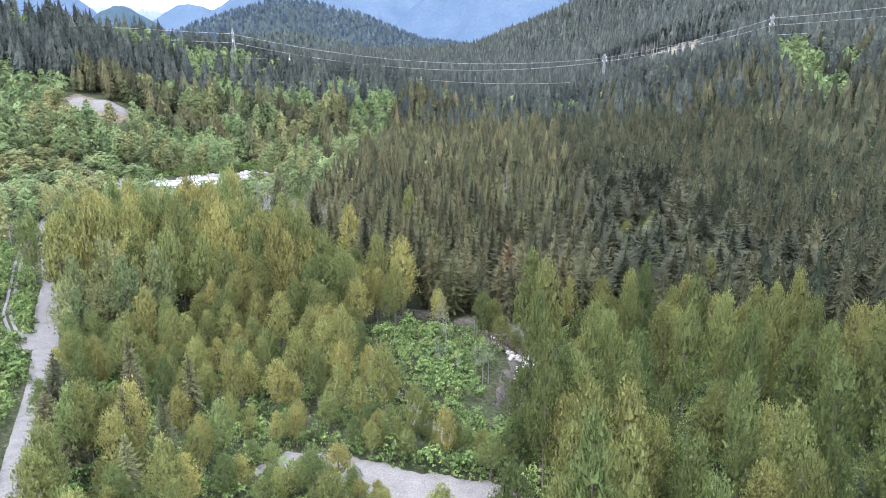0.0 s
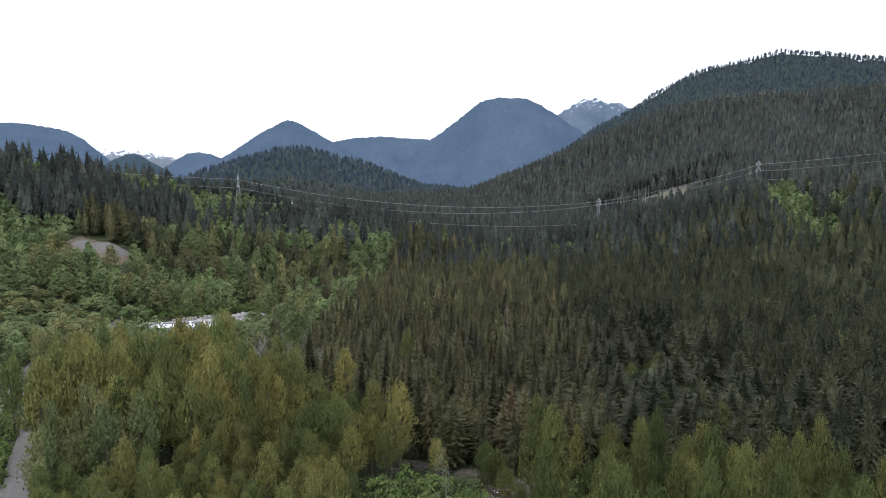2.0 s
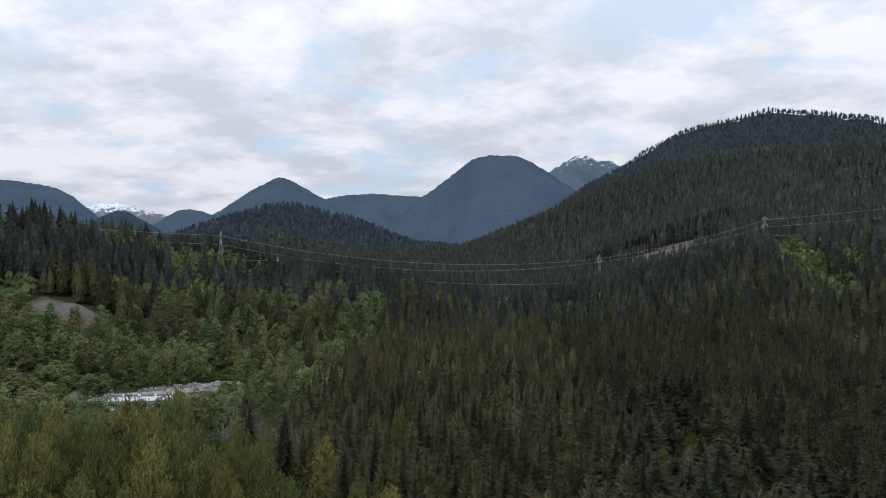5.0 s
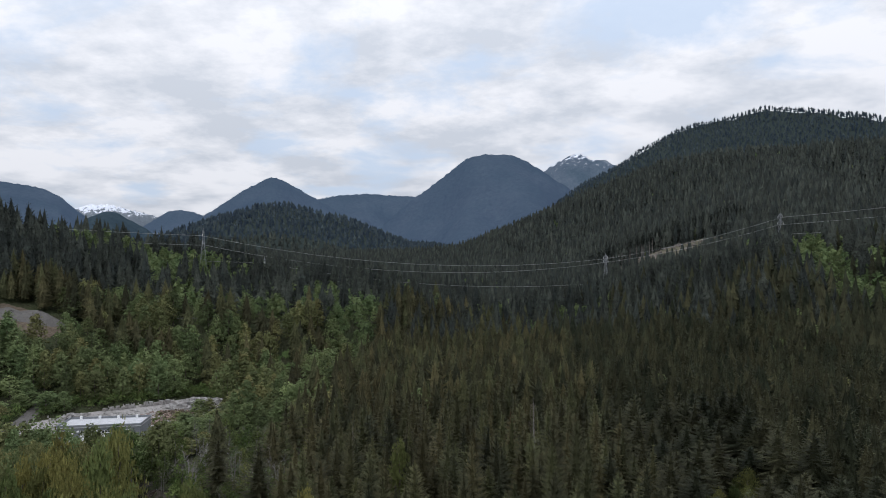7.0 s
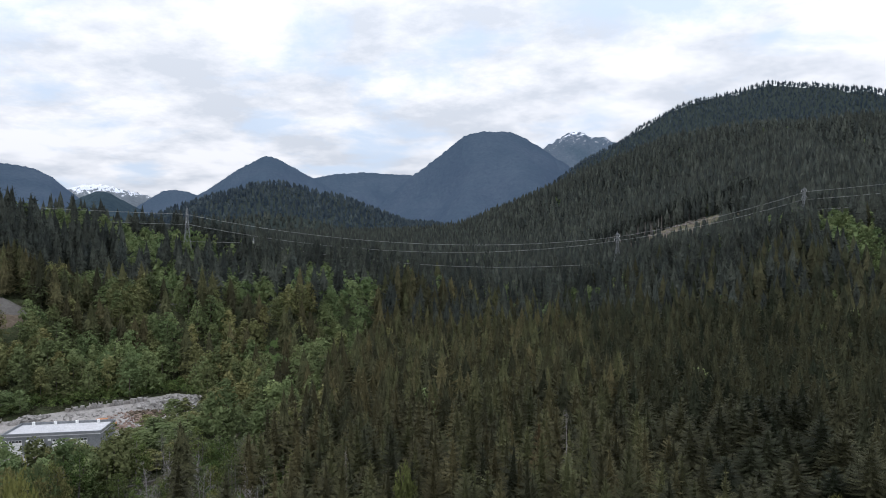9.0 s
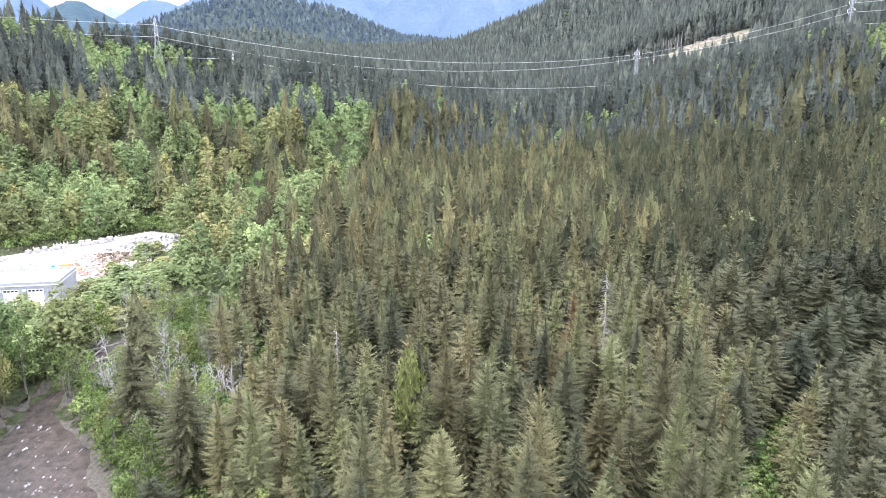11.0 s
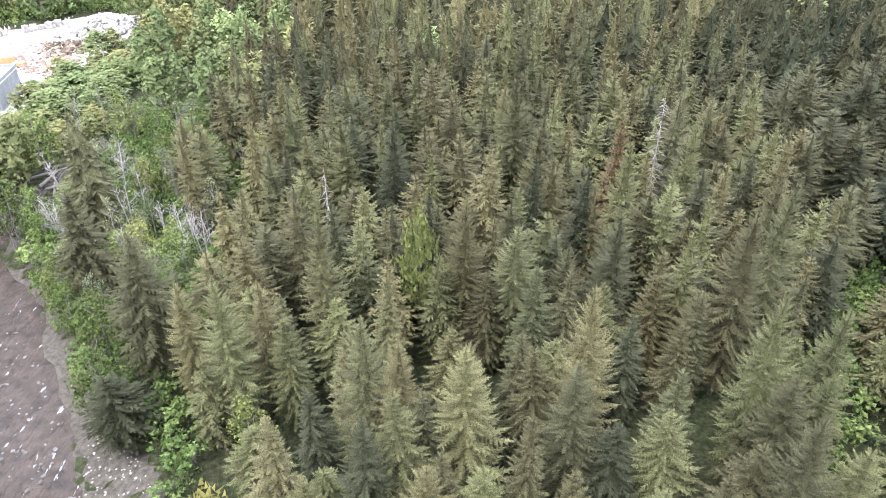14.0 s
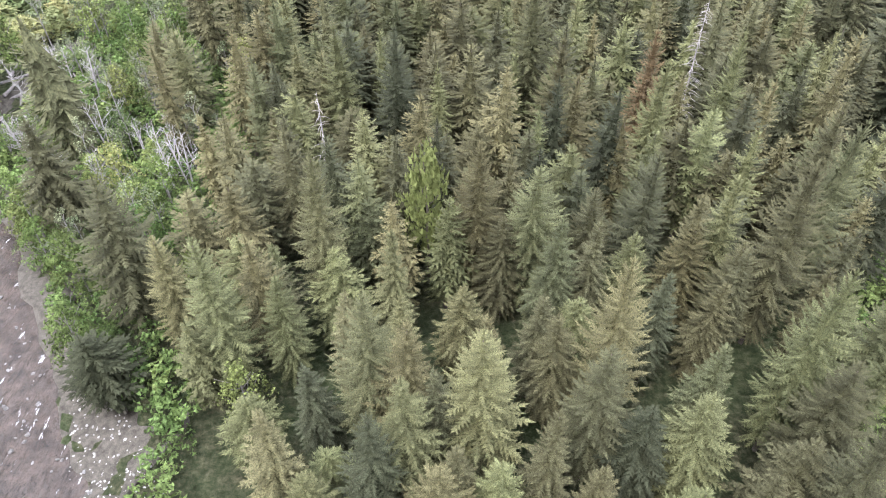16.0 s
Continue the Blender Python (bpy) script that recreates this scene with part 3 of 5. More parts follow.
def leaf_crown(rng, h, r, puffs, leaves_each, size, base=0.28, core=0.62, rise=0.0):
    """Crown of a broadleaf tree: many small leaf sprays gathered in uneven clumps."""
    n = puffs * leaves_each
    zc = rng.uniform(0, 1, puffs) ** 0.85
    prof = 1.28 * np.minimum(1, zc * 2.6 + 0.3) * (1 - zc) ** 0.62 + 0.05
    ang, rad = rng.uniform(0, 6.283, puffs), np.sqrt(rng.uniform(0.12, 1, puffs))
    C = np.stack([rad * prof * r * np.cos(ang), rad * prof * r * np.sin(ang), h * (base + (0.97 - base) * zc)], 1)
    ps = r * rng.uniform(0.18, 0.36, puffs)
    D = rng.normal(0, 1, (n, 3))
    D /= np.linalg.norm(D, axis=1)[:, None]
    D[:, 2] = np.abs(D[:, 2]) * 1.25 - 0.35
    P = np.repeat(C, leaves_each, 0) + D * np.repeat(ps, leaves_each)[:, None] * rng.uniform(0.5, 1.1, (n, 1)) * np.array([1, 1, 1.4 + 0.7 * rise])
    s = size * rng.uniform(0.65, 1.3, (n, 1))
    if core:
        # larger sprays in the dense inside of the crown
        m = max(10, n // 14)
        q = rng.uniform(0.02, 0.9, m)
        a, k = rng.uniform(0, 6.283, m), core * r * (1.2 * np.minimum(1, q * 2.3 + 0.28) * (1 - q) ** 0.5) * rng.uniform(0.75, 1.05, m)
        inner = np.stack([k * np.cos(a), k * np.sin(a), h * (base + (0.95 - base) * q)], 1)
        P, s = np.concatenate([P, inner]), np.concatenate([s, np.full((m, 1), max(2.4 * size, 0.16 * r))])
        D = np.concatenate([D, np.stack([np.cos(a), np.sin(a), 0 * a], 1)])
    out = np.stack([P[:, 0], P[:, 1], (P[:, 2] - h * 0.45) * 0.6], 1)
    out /= np.linalg.norm(out, axis=1)[:, None] + 1e-6
    N = 0.5 * D + 0.5 * out + rng.normal(0, 0.38, P.shape)
    U = np.cross(N, rng.normal(0, 1, P.shape))
    if rise:
        U = U / (np.linalg.norm(U, axis=1)[:, None] + 1e-6) * (1 - rise) + rise * (np.array([0, 0, 1.0]) + 0.45 * out + rng.normal(0, 0.3, P.shape))
    U /= np.linalg.norm(U, axis=1)[:, None] + 1e-6
    W = np.cross(U, N)
    W /= np.linalg.norm(W, axis=1)[:, None] + 1e-6
    slim = 0.85 - 0.35 * rise
    V = np.stack([P + U * s * (1.1 + 0.5 * rise), P - U * s * 0.6 + W * s * slim, P - U * s * 0.6 - W * s * slim], 1).reshape(-1, 3)
    return V.astype(np.float32), np.arange(len(V)).reshape(-1, 3)


def tube(points, radii, sides=5):
    V, T = [], []
    for (x, y, z), rr in zip(points, radii):
        V += [(x + rr * math.cos(6.283 * k / sides), y + rr * math.sin(6.283 * k / sides), z) for k in range(sides)]
    for i in range(len(points) - 1):
        for k in range(sides):
            a, b = i * sides + k, i * sides + (k + 1) % sides
            T += [(a, b, b + sides), (a, b + sides, a + sides)]
    return np.array(V, np.float32), np.array(T)


def join(*pieces):
    V, T, n = [], [], 0
    for v, t in pieces:
        V.append(v), T.append(np.asarray(t) + n)
        n += len(v)
    return np.concatenate(V), np.concatenate(T)


def limbs(rng, h, r, n, base=0.3, thick=0.09):
    """Trunk with limbs that rise out of it."""
    out = [tube([(0, 0, -0.6), (0.1, 0, h * 0.3), (0, 0.15, h * 0.6), (0, 0, h * 0.93)], [thick * 2.4, thick * 1.8, thick * 1.1, 0.03], 6)]
    for k in range(n):
        z, a = h * rng.uniform(base, 0.8), rng.uniform(0, 6.28)
        q = r * rng.uniform(0.5, 0.95)
        c, s = math.cos(a), math.sin(a)
        out.append(tube([(0, 0, z), (q * 0.5 * c, q * 0.5 * s, z + q * 0.5), (q * c, q * s, z + q * 1.15)], [thick * 0.7, thick * 0.45, 0.02], 4))
    return join(*out)


def scatter_mesh(name, shapes, spots, mats, label, category, kind="stuff"):
    """Woods too thick to count: one mesh; a spot is x, y, z, size, width, turn, tint, shape number."""
    spots = np.asarray(spots, float)
    if not len(spots):
        return
    VV, TT, II, NN, n = [], [], [], [], 0
    for k, pieces in enumerate(shapes):
        sel = spots[spots[:, 7].astype(int) % len(shapes) == k]
        if not len(sel):
            continue
        for mi, (v, t) in enumerate(pieces):
            c, s = np.cos(sel[:, 5])[:, None], np.sin(sel[:, 5])[:, None]
            x, y, z = v[None, :, 0] * sel[:, 4:5], v[None, :, 1] * sel[:, 4:5], v[None, :, 2] * sel[:, 3:4]
            P = np.stack([sel[:, 0:1] + x * c - y * s, sel[:, 1:2] + x * s + y * c, sel[:, 2:3] + z], -1).reshape(-1, 3)
            TT.append((t[None] + (np.arange(len(sel)) * len(v))[:, None, None] + n).reshape(-1, 3))
            VV.append(P)
            II.append(np.full(len(sel) * len(t), mi))
            NN.append(np.repeat(sel[:, 6], len(v)))
            n += len(P)
    me = mesh_from(name, np.concatenate(VV), np.concatenate(TT), mats, np.concatenate(II), np.concatenate(NN))
    return tagged(new(name, me), label, category, kind=kind)


def thing_from(name, pieces, label, category, group):
    """An Empty with its parts: (name, (verts, tris), material)."""
    top = tagged(new(name), label, category, group)
    top.empty_display_size = 0.5
    for pname, (v, t), mat in pieces:
        ob = new(pname, mesh_from(name + "_" + pname, v, t, [mat]))
        ob.parent = top
    return top


# ---- where what grows ----
SHRUBS = [(-18, 152), (-12, 134), (-6, 116), (2, 104), (15, 108), (16, 128), (10, 147), (2, 158), (-8, 163)]
LAWN = [(-88, 424), (-86, 446), (-80, 452), (-75, 440), (-72, 420), (-80, 414)]
GAP = [(30, 212), (36, 224), (44, 236), (58, 251), (80, 268)]
CUTBLOCK = [(172, 862), (188, 785), (226, 741), (287, 735), (320, 795), (304, 850), (245, 895), (200, 905)]


def bare(x, y, slack=0.0):
    """True on ground kept free of tall trees."""
    d, w = along(x, y, RIVER, RIVER_WIDTH)
    free = (d < w + 1.2 + slack) & (y < 430)
    free |= (d < w + 6.5) & (y > 188) & (y < 223) & (x > -60)
    free |= along(x, y, STREAM)[0] < 4
    free |= along(x, y, ROAD)[0] < 3.6
    free |= along(x, y, TRACK)[0] < 2.6
    free |= along(x, y, FOOTPATH)[0] < 1.4
    free |= inside(x, y, YARD) | inside(x, y, LOT) | inside(x, y, SHRUBS) | inside(x, y, LAWN) | inside(x, y, CUTBLOCK)
    free |= along(x, y, GAP)[0] < 3.5
    free |= (np.hypot((x + 208) / 23, (y - 430) / 19) < 1)
    free |= (x < np.interp(y, [80, 130, 200, 260], [-66, -86, -122, -175])) & (y < 262)
    return free


def conifer_edge(y):
    return np.interp(y, [150, 170, 195, 235, 310, 425, 640], [-4, -15, -31, -39, -43, -38, -24])


def conifer_share(x, y):
    """1 where conifers grow, 0 where broadleaf trees do."""
    n = wobble(x, y, 26)
    left = conifer_edge(y) + 4 * n
    block = (x > left) & (y > 158 - 0.03 * x * (x > 0) + 5 * n)
    share = np.where(block, 0.1 + 0.88 * smooth(-5, 7, x - left), 0.03 + 0.2 * smooth(-22, -3, x - left) * (y > 250))
    share = np.where((x > 52) & (x < 82 + 6 * n) & (y < 250) & (y > 158), 0.62, share)
    share = np.where((x >= 82 + 6 * n) & (y > 142 + 6 * n), 0.95, share)
    share = np.where((x < -25) & (y > 190) & (y < 221), 0.08, share)
    share = np.where((y < 150) & (x < 60), 0.0, share)
    share = np.where(((y < 144) & (x > -30)) | ((x < -80) & (y > 255) & (y < 402)), 0.0, share)
    hill = (x < conifer_edge(y) - 10) & (y > 436)
    share = np.where(hill, np.where(wobble(x + 40, y, 42) + 0.4 * n > 0.15, 0.12, 0.5 + 0.48 * (height(x, y) > 38)), share)
    share = np.where((x < conifer_edge(y) - 2) & (x > -175) & (y > 420) & (y < 570), np.where(n > 0.25, 0.5, 0.14), share)
    share = np.where((y > 470) & (x > conifer_edge(y) + 6), np.where(wobble(x, y + 30, 60) > 0.5, 0.3, 0.96), share)
    corridor = along(x, y, [(-330, 560), (-172, 600), (-128, 606), (0, 640), (148, 663), (285, 635), (420, 600)])[0]
    brush = along(x, y, [(300, 625), (272, 564), (273, 517), (262, 478)])[0]
    share = np.where(((corridor < np.where(x > 0, 12, 20)) & ((x < -130) | (x > 110))) | (brush < 13 + 5 * n), 0.04, share)
    valley = (np.abs(x - 10) < 40 + 0.04 * y) & (y > 560) & (y < 900)
    share = np.where(valley, 0.45, share)
    return share


def jitter_grid(rng, x0, x1, y0, y1, s):
    X, Y = np.meshgrid(np.arange(x0, x1, s), np.arange(y0, y1, s))
    X, Y = X + rng.uniform(-0.45, 0.45, X.shape) * s, Y + rng.uniform(-0.45, 0.45, Y.shape) * s
    return X.ravel(), Y.ravel()


rng = np.random.RandomState(7)
CENTRE = (-8.0, 150.0)


def spots_for(x, y, lo, hi, wlo=0.85, whi=1.15):
    n = len(x)
    size = lo + (hi - lo) * rng.uniform(0, 1, n) ** 0.8
    return np.stack([x, y, height(x, y) - 0.15, size, rng.uniform(wlo, whi, n) * (0.35 + 0.65 * size), rng.uniform(0, 6.28, n), rng.uniform(0, 1, n), rng.randint(0, 60, n)], 1)


def wedge(x, y, degrees, back=60):
    return np.abs(np.degrees(np.arctan2(x, y + back))) < degrees


# single firs and spruces of the near wood: x, y and the height of the tip
FIRS = [(-22.4, 263.3, 24.8), (-15.6, 260.2, 25.8), (3.7, 269.8, 28.3), (17.8, 258.6, 26.0), (32.3, 239.8, 26.2), (24.0, 228.1, 26.2), (11.2, 234.2, 26.5),
        (-23.2, 234.0, 27.0), (-17.5, 215.4, 23.8), (-13.8, 214.1, 25.3), (2.3, 212.2, 23.8), (20.7, 214.4, 25.3), (-16.6, 206.9, 23.7), (-32.1, 223.7, 24.8),
        (-6.3, 236.7, 23.2), (5.3, 258.6, 25.3), (27.4, 256.7, 26.1), (29.2, 233.0, 26.2), (16.3, 251.7, 26.3), (-38.2, 228.5, 20.5)]
SPRUCES = [(-32.8, 238.3, 20.0), (19.5, 232.8, 23.6), (4.7, 228.2, 22.4), (1.4, 245.3, 22.9), (-15.3, 228.2, 23.7), (-11.2, 212.1, 23.8), (-6.4, 205.2, 23.6), (-2.6, 206.6, 25.0),
           (1.2, 204.5, 21.3), (6.0, 210.2, 23.0), (12.8, 214.4, 21.8), (-22.2, 214.9, 20.4), (-28.6, 215.4, 15.2), (-6.5, 216.7, 24.2), (14.0, 203.0, 22.1), (31.3, 218.9, 14.5),
           (-19.8, 273.1, 20.5), (-9.8, 260.1, 23.3), (8.1, 202.7, 22.9), (-26.5, 224.5, 20.5), (-19.5, 222.5, 21.5), (-8.5, 224.8, 22.0), (-1.5, 222.0, 20.5), (10.5, 222.8, 22.5)]
SHORE_HEMLOCKS = [(-44.3, 233.2, 24.0), (-58.5, 249.0, 21.0), (-46.0, 223.0, 12.5)]
SNAGS = [(24.2, 262.0, 27.3), (-24.0, 249.2, 23.5)]
taken = np.array([p[:2] for p in FIRS + SPRUCES + SHORE_HEMLOCKS + SNAGS])

def free_spots(size):
    x, y = jitter_grid(rng, -230, 200, 40, 470, size)
    ok = ~bare(x, y) & wedge(x, y, 44)
    x, y = x[ok], y[ok]
    ok = np.min(np.hypot(x[:, None] - taken[:, 0], y[:, None] - taken[:, 1]), 1) > 3.3
    return x[ok], y[ok]


cx, cy = free_spots(5.1)
keep = rng.uniform(0, 1, len(cx)) < conifer_share(cx, cy) * 0.94
cx, cy = cx[keep], cy[keep]
bx, by = free_spots(4.4)
keep = rng.uniform(0, 1, len(bx)) > conifer_share(bx, by)
bx, by = bx[keep], by[keep]
broad = (bx > 20) & (by < 152)
thin = rng.uniform(0, 1, len(bx)) < np.where(broad, 0.42, 1.0) * np.where(by < 260, 0.84, 0.58)
clear = (bx > -52) & (bx < -18) & (by > 186) & (by < 224) & (rng.uniform(0, 1, len(bx)) < 0.7)
clear |= (bx > -66) & (bx < -40) & (by > 90) & (by < 117) & (rng.uniform(0, 1, len(bx)) < 0.65)
bx, by = bx[thin & ~clear], by[thin & ~clear]

close = (cy > 160) & (cx < 95) & (cx > -60)
order = np.argsort(np.hypot((cx - 20) * 0.72, cy - 200) + 1e3 * ~close)
named, rest = order[:540], order[540:]
mid = np.hypot(cx[rest] - CENTRE[0], cy[rest] - CENTRE[1]) < 185
con_mid, con_back = spots_for(cx[rest][mid], cy[rest][mid], 0.72, 1.06, 0.95, 1.25), spots_for(cx[rest][~mid], cy[rest][~mid], 0.74, 1.08, 1.0, 1.3)
con_mid[:, 6] = rng.uniform(0, 1, len(con_mid))

FIR_FORMS = [(3.3, 28, 13, 8, 0.42, 0), (2.8, 30, 12, 8, 0.34, 0), (3.7, 28, 14, 8, 0.38, 0), (3.3, 22, 10, 4, 0.42, 0), (2.8, 23, 9, 4, 0.34, 0), (3.7, 21, 10, 4, 0.38, 0)]
SPRUCE_FORMS = [(3.0, 27, 12, 7, 0.66, 5), (2.6, 28, 11, 7, 0.55, 4), (2.3, 28, 11, 7, 0.75, 5), (3.0, 20, 9, 4, 0.66, 2), (2.6, 21, 9, 4, 0.55, 1), (2.3, 21, 8, 4, 0.75, 2)]
stem = tube([(0, 0, -0.8), (0, 0, 8), (0, 0, 23)], [0.34, 0.24, 0.03], 6)
firsts = []
for k, form in enumerate(FIR_FORMS + SPRUCE_FORMS):
    shape = conifer(np.random.RandomState(20 + k), 24.0, *form)
    fir = k < 6
    label = "tall grey-green fir with broad layered boughs in the dense wood" if fir else "slender green spruce with drooping boughs in the dense wood"
    firsts.append(thing_from("fir_tree" if fir else "spruce_tree", [("trunk", stem, bark), ("crown", shape, needles)], label, "fir tree" if fir else "spruce tree", "conifers of the near wood"))
HEMLOCK_FORMS = [(3.4, 26, 12, 6, 0.5, 2), (3.0, 25, 11, 6, 0.6, 2), (3.5, 22, 11, 5, 0.55, 1)]
hemlocks = [thing_from("hemlock_tree", [("trunk", stem, bark), ("crown", conifer(np.random.RandomState(34 + k), 24.0, *form), needles_dark)], "dark green hemlock with drooping boughs in the dense wood", "hemlock tree", "hemlocks of the near wood") for k, form in enumerate(HEMLOCK_FORMS)]
used, used_h = set(), set()


# east of this line the conifers get the darker needle colours
def dark_needle_ground(x, y):
    return x > 46 + 8 * wobble(x, y, 18) + 0.1 * (y - 200)




def plant(protos, k, x, y, tall, wide, used_set):
    """Sets one tree on the ground: the prototype itself first, then copies."""
    m = Matrix.LocRotScale((x, y, ground_z(x, y) - 0.15), Euler((rng.uniform(-0.03, 0.03), rng.uniform(-0.03, 0.03), rng.uniform(0, 6.28))), (wide, wide, tall))
    if k in used_set:
        return copy_thing(protos[k], m)
    protos[k].matrix_basis = m
    used_set.add(k)
    return protos[k]


for i, (x, y, top) in enumerate(FIRS):
    plant(firsts, i % 3, x, y, (top - 1.5) / 24, rng.uniform(0.86, 1.04), used)
for i, (x, y, top) in enumerate(SPRUCES):
    plant(firsts, 6 + i % 3, x, y, (top - 1.5) / 24, rng.uniform(0.88, 1.04), used)
for i, (x, y, top) in enumerate(SHORE_HEMLOCKS):
    plant(hemlocks, i, x, y, (top - 1.5) / 24, 1.3 if i < 2 else 1.05, used_h)
for x, y in zip(cx[named], cy[named]):
    tall = 0.62 + 0.4 * rng.uniform() ** 0.8
    if dark_needle_ground(x, y):
        plant(hemlocks, rng.randint(0, 3), x, y, tall, (0.6 + 0.5 * tall) * rng.uniform(0.9, 1.2), used_h)
        continue
    plant(firsts, rng.randint(0, 3) + 6 * rng.randint(0, 2) + (0 if math.hypot(x - 2, y - 205) < 32 else 3), x, y, tall, (0.56 + 0.54 * tall) * rng.uniform(0.85, 1.18), used)

for x, y in zip(*jitter_grid(rng, -66, -40, 90, 116, 5.4)):
    if rng.uniform() < 0.55 and not bare(np.array([x]), np.array([y]))[0]:
        tall = rng.uniform(0.58, 0.92)
        plant(firsts, rng.randint(6, 9), x, y, tall, (0.5 + 0.5 * tall) * rng.uniform(0.9, 1.1), used)

conifer_mid = [(conifer(np.random.RandomState(40 + k), 24.0, *p, 0.13, 0.82), tube([(0, 0, -0.8), (0, 0, 22)], [0.3, 0.03], 4)) for k, p in enumerate([(3.2, 17, 8, 2, 0.45, 0), (2.7, 18, 8, 2, 0.36, 0), (3.5, 17, 9, 2, 0.5, 0), (2.6, 17, 8, 2, 0.65, 1), (3.0, 17, 8, 2, 0.6, 0)])]
conifer_back = [(conifer(np.random.RandomState(60 + k), 24.0, *p, 0.12, 0.9),) for k, p in enumerate([(3.2, 12, 6, 1, 0.45, 0), (2.8, 13, 6, 1, 0.4, 0), (3.5, 12, 6, 1, 0.5, 0), (2.7, 13, 6, 1, 0.6, 0), (3.0, 12, 6, 1, 0.55, 0)])]
conifer_slope = [(cone_tree(np.random.RandomState(70 + k), 24.0, 2.8 + 0.3 * k, 11, 10),) for k in range(4)]
conifer_far = [(cone_tree(np.random.RandomState(80 + k), 24.0, 3.2 + 0.4 * k, 4, 7),) for k in range(3)]
conifer_crest = [(cone_tree(np.random.RandomState(90 + k), 24.0, 3.8 + 0.4 * k, 2, 6),) for k in range(3)]
dark_mid, dark_back = dark_needle_ground(con_mid[:, 0], con_mid[:, 1]), dark_needle_ground(con_back[:, 0], con_back[:, 1])
scatter_mesh("conifer_wood", conifer_mid, con_mid[~dark_mid], [needles_wood, bark], "dense conifer wood of spruce and fir", "conifer wood")
scatter_mesh("dark_conifer_wood", conifer_mid, con_mid[dark_mid], [needles_dark_wood, bark], "dense wood of conifers with darker needles", "conifer wood")
scatter_mesh("dark_conifer_wood_back", conifer_back, con_back[dark_back], [needles_dark_wood], "dense wood of conifers with darker needles further up the valley", "conifer wood")
scatter_mesh("conifer_wood_back", conifer_back, con_back[~dark_back], [needles_wood], "dense conifer wood further up the valley", "conifer wood")

# broadleaf trees
willow_zone = (bx > np.interp(by, [192, 205, 214, 221, 230, 246, 262, 305], [-29, -34, -38, -45, -56, -67, -80, -74])) & (bx < -28) & (by > 192) & (by < 305)
wx, wy = bx[willow_zone], by[willow_zone]
open_bank = (wx > -76) & (wx < -43) & (wy > 238) & (wy < 292) & (rng.uniform(0, 1, len(wx)) < 0.72)
wx, wy = wx[~open_bank], wy[~open_bank]
bx, by = bx[~willow_zone], by[~willow_zone]
near_b = np.argsort(np.minimum(np.hypot(bx * 0.8, by - 105), 30 + np.hypot(bx - 30, by - 215)))
named_b, rest_b = near_b[:800], near_b[800:]
leaf_shapes = [leaf_crown(np.random.RandomState(100 + k), 15.0, 2.7 + 0.3 * k, 84, 30, 0.175, core=0.6, rise=0.78) for k in range(4)]
leaf_shapes += [leaf_crown(np.random.RandomState(104 + k), 15.0, 2.8 + 0.4 * k, 64, 19, 0.26, core=0.6, rise=0.75) for k in range(3)]
leaf_shapes += [leaf_crown(np.random.RandomState(170 + k), 17.0, 4.0 + 0.5 * k, 120, 27, 0.2, base=0.18, core=0.62, rise=0.7) for k in range(3)]
leaf_stems = [limbs(np.random.RandomState(110 + k), 15.0, 2.4, 7) for k in range(7)] + [limbs(np.random.RandomState(117 + k), 17.0, 3.8, 10, 0.2, 0.12) for k in range(3)]
leaf_mid = [(leaf_crown(np.random.RandomState(120 + k), 15.0, 3.1 + 0.4 * k, 58, 13, 0.36, base=0.06, core=0.66, rise=0.35), tube([(0, 0, -0.6), (0, 0, 13)], [0.2, 0.04], 4)) for k in range(4)]
leaf_far = [(leaf_crown(np.random.RandomState(130 + k), 15.0, 3.6 + 0.4 * k, 15, 6, 0.9, base=0.08, core=0.7),) for k in range(3)]
first_b = [thing_from("cottonwood_tree", [("trunk", leaf_stems[k], bark), ("crown", leaf_shapes[k], leaves)], "slender cottonwood with fresh olive-green spring leaves", "cottonwood tree", "cottonwoods by the river") for k in range(7)]
first_p = [thing_from("poplar_tree", [("trunk", leaf_stems[k], bark), ("crown", leaf_shapes[k], leaves_dark)], "broad poplar in olive-green spring leaf beyond the stream", "poplar tree", "poplars beyond the stream") for k in range(10)]
first_r = [thing_from("broadleaf_tree", [("trunk", leaf_stems[k], bark), ("crown", leaf_shapes[k], leaves)], "broadleaf tree in olive-green leaf on the valley floor", "broadleaf tree", "broadleaf trees before the stone works") for k in range(7)]
used_b, used_p, used_r = set(), set(), set()
count, spill = collections.Counter(), []
for x, y in zip(bx[named_b], by[named_b]):
    tall = rng.uniform(0.75, 1.2) * (0.6 if y < 112 and x > -34 and x < 12 else 1.0) * (1.2 if -85 < x < -30 and 150 < y < 202 else 1.0)
    far_side = x > 8 and y > 142
    kind, done = (first_p, used_p) if x > 8 else (first_r, used_r) if y > 160 else (first_b, used_b)
    form = rng.randint(0, 4) if y < 190 and abs(x) < 80 else rng.randint(4, 7)
    tall *= 0.75 if far_side else 1.2
    wide = min(1.2, (0.4 + 0.6 * tall) * rng.uniform(0.85, 1.2))
    if x > 20 and y < 152:
        form, wide, tall = rng.randint(7, 10), rng.uniform(0.75, 1.08), tall * 0.88
    if x < -76 and y > 268:
        tall *= 0.55
    count[id(kind)] += 1
    if count[id(kind)] > 290:
        spill.append((x, y, ground_z(x, y) - 0.1, tall, wide, rng.uniform(0, 6.28), rng.uniform(0, 1), rng.randint(0, 4)))
    else:
        plant(kind, form, x, y, tall, wide, done)
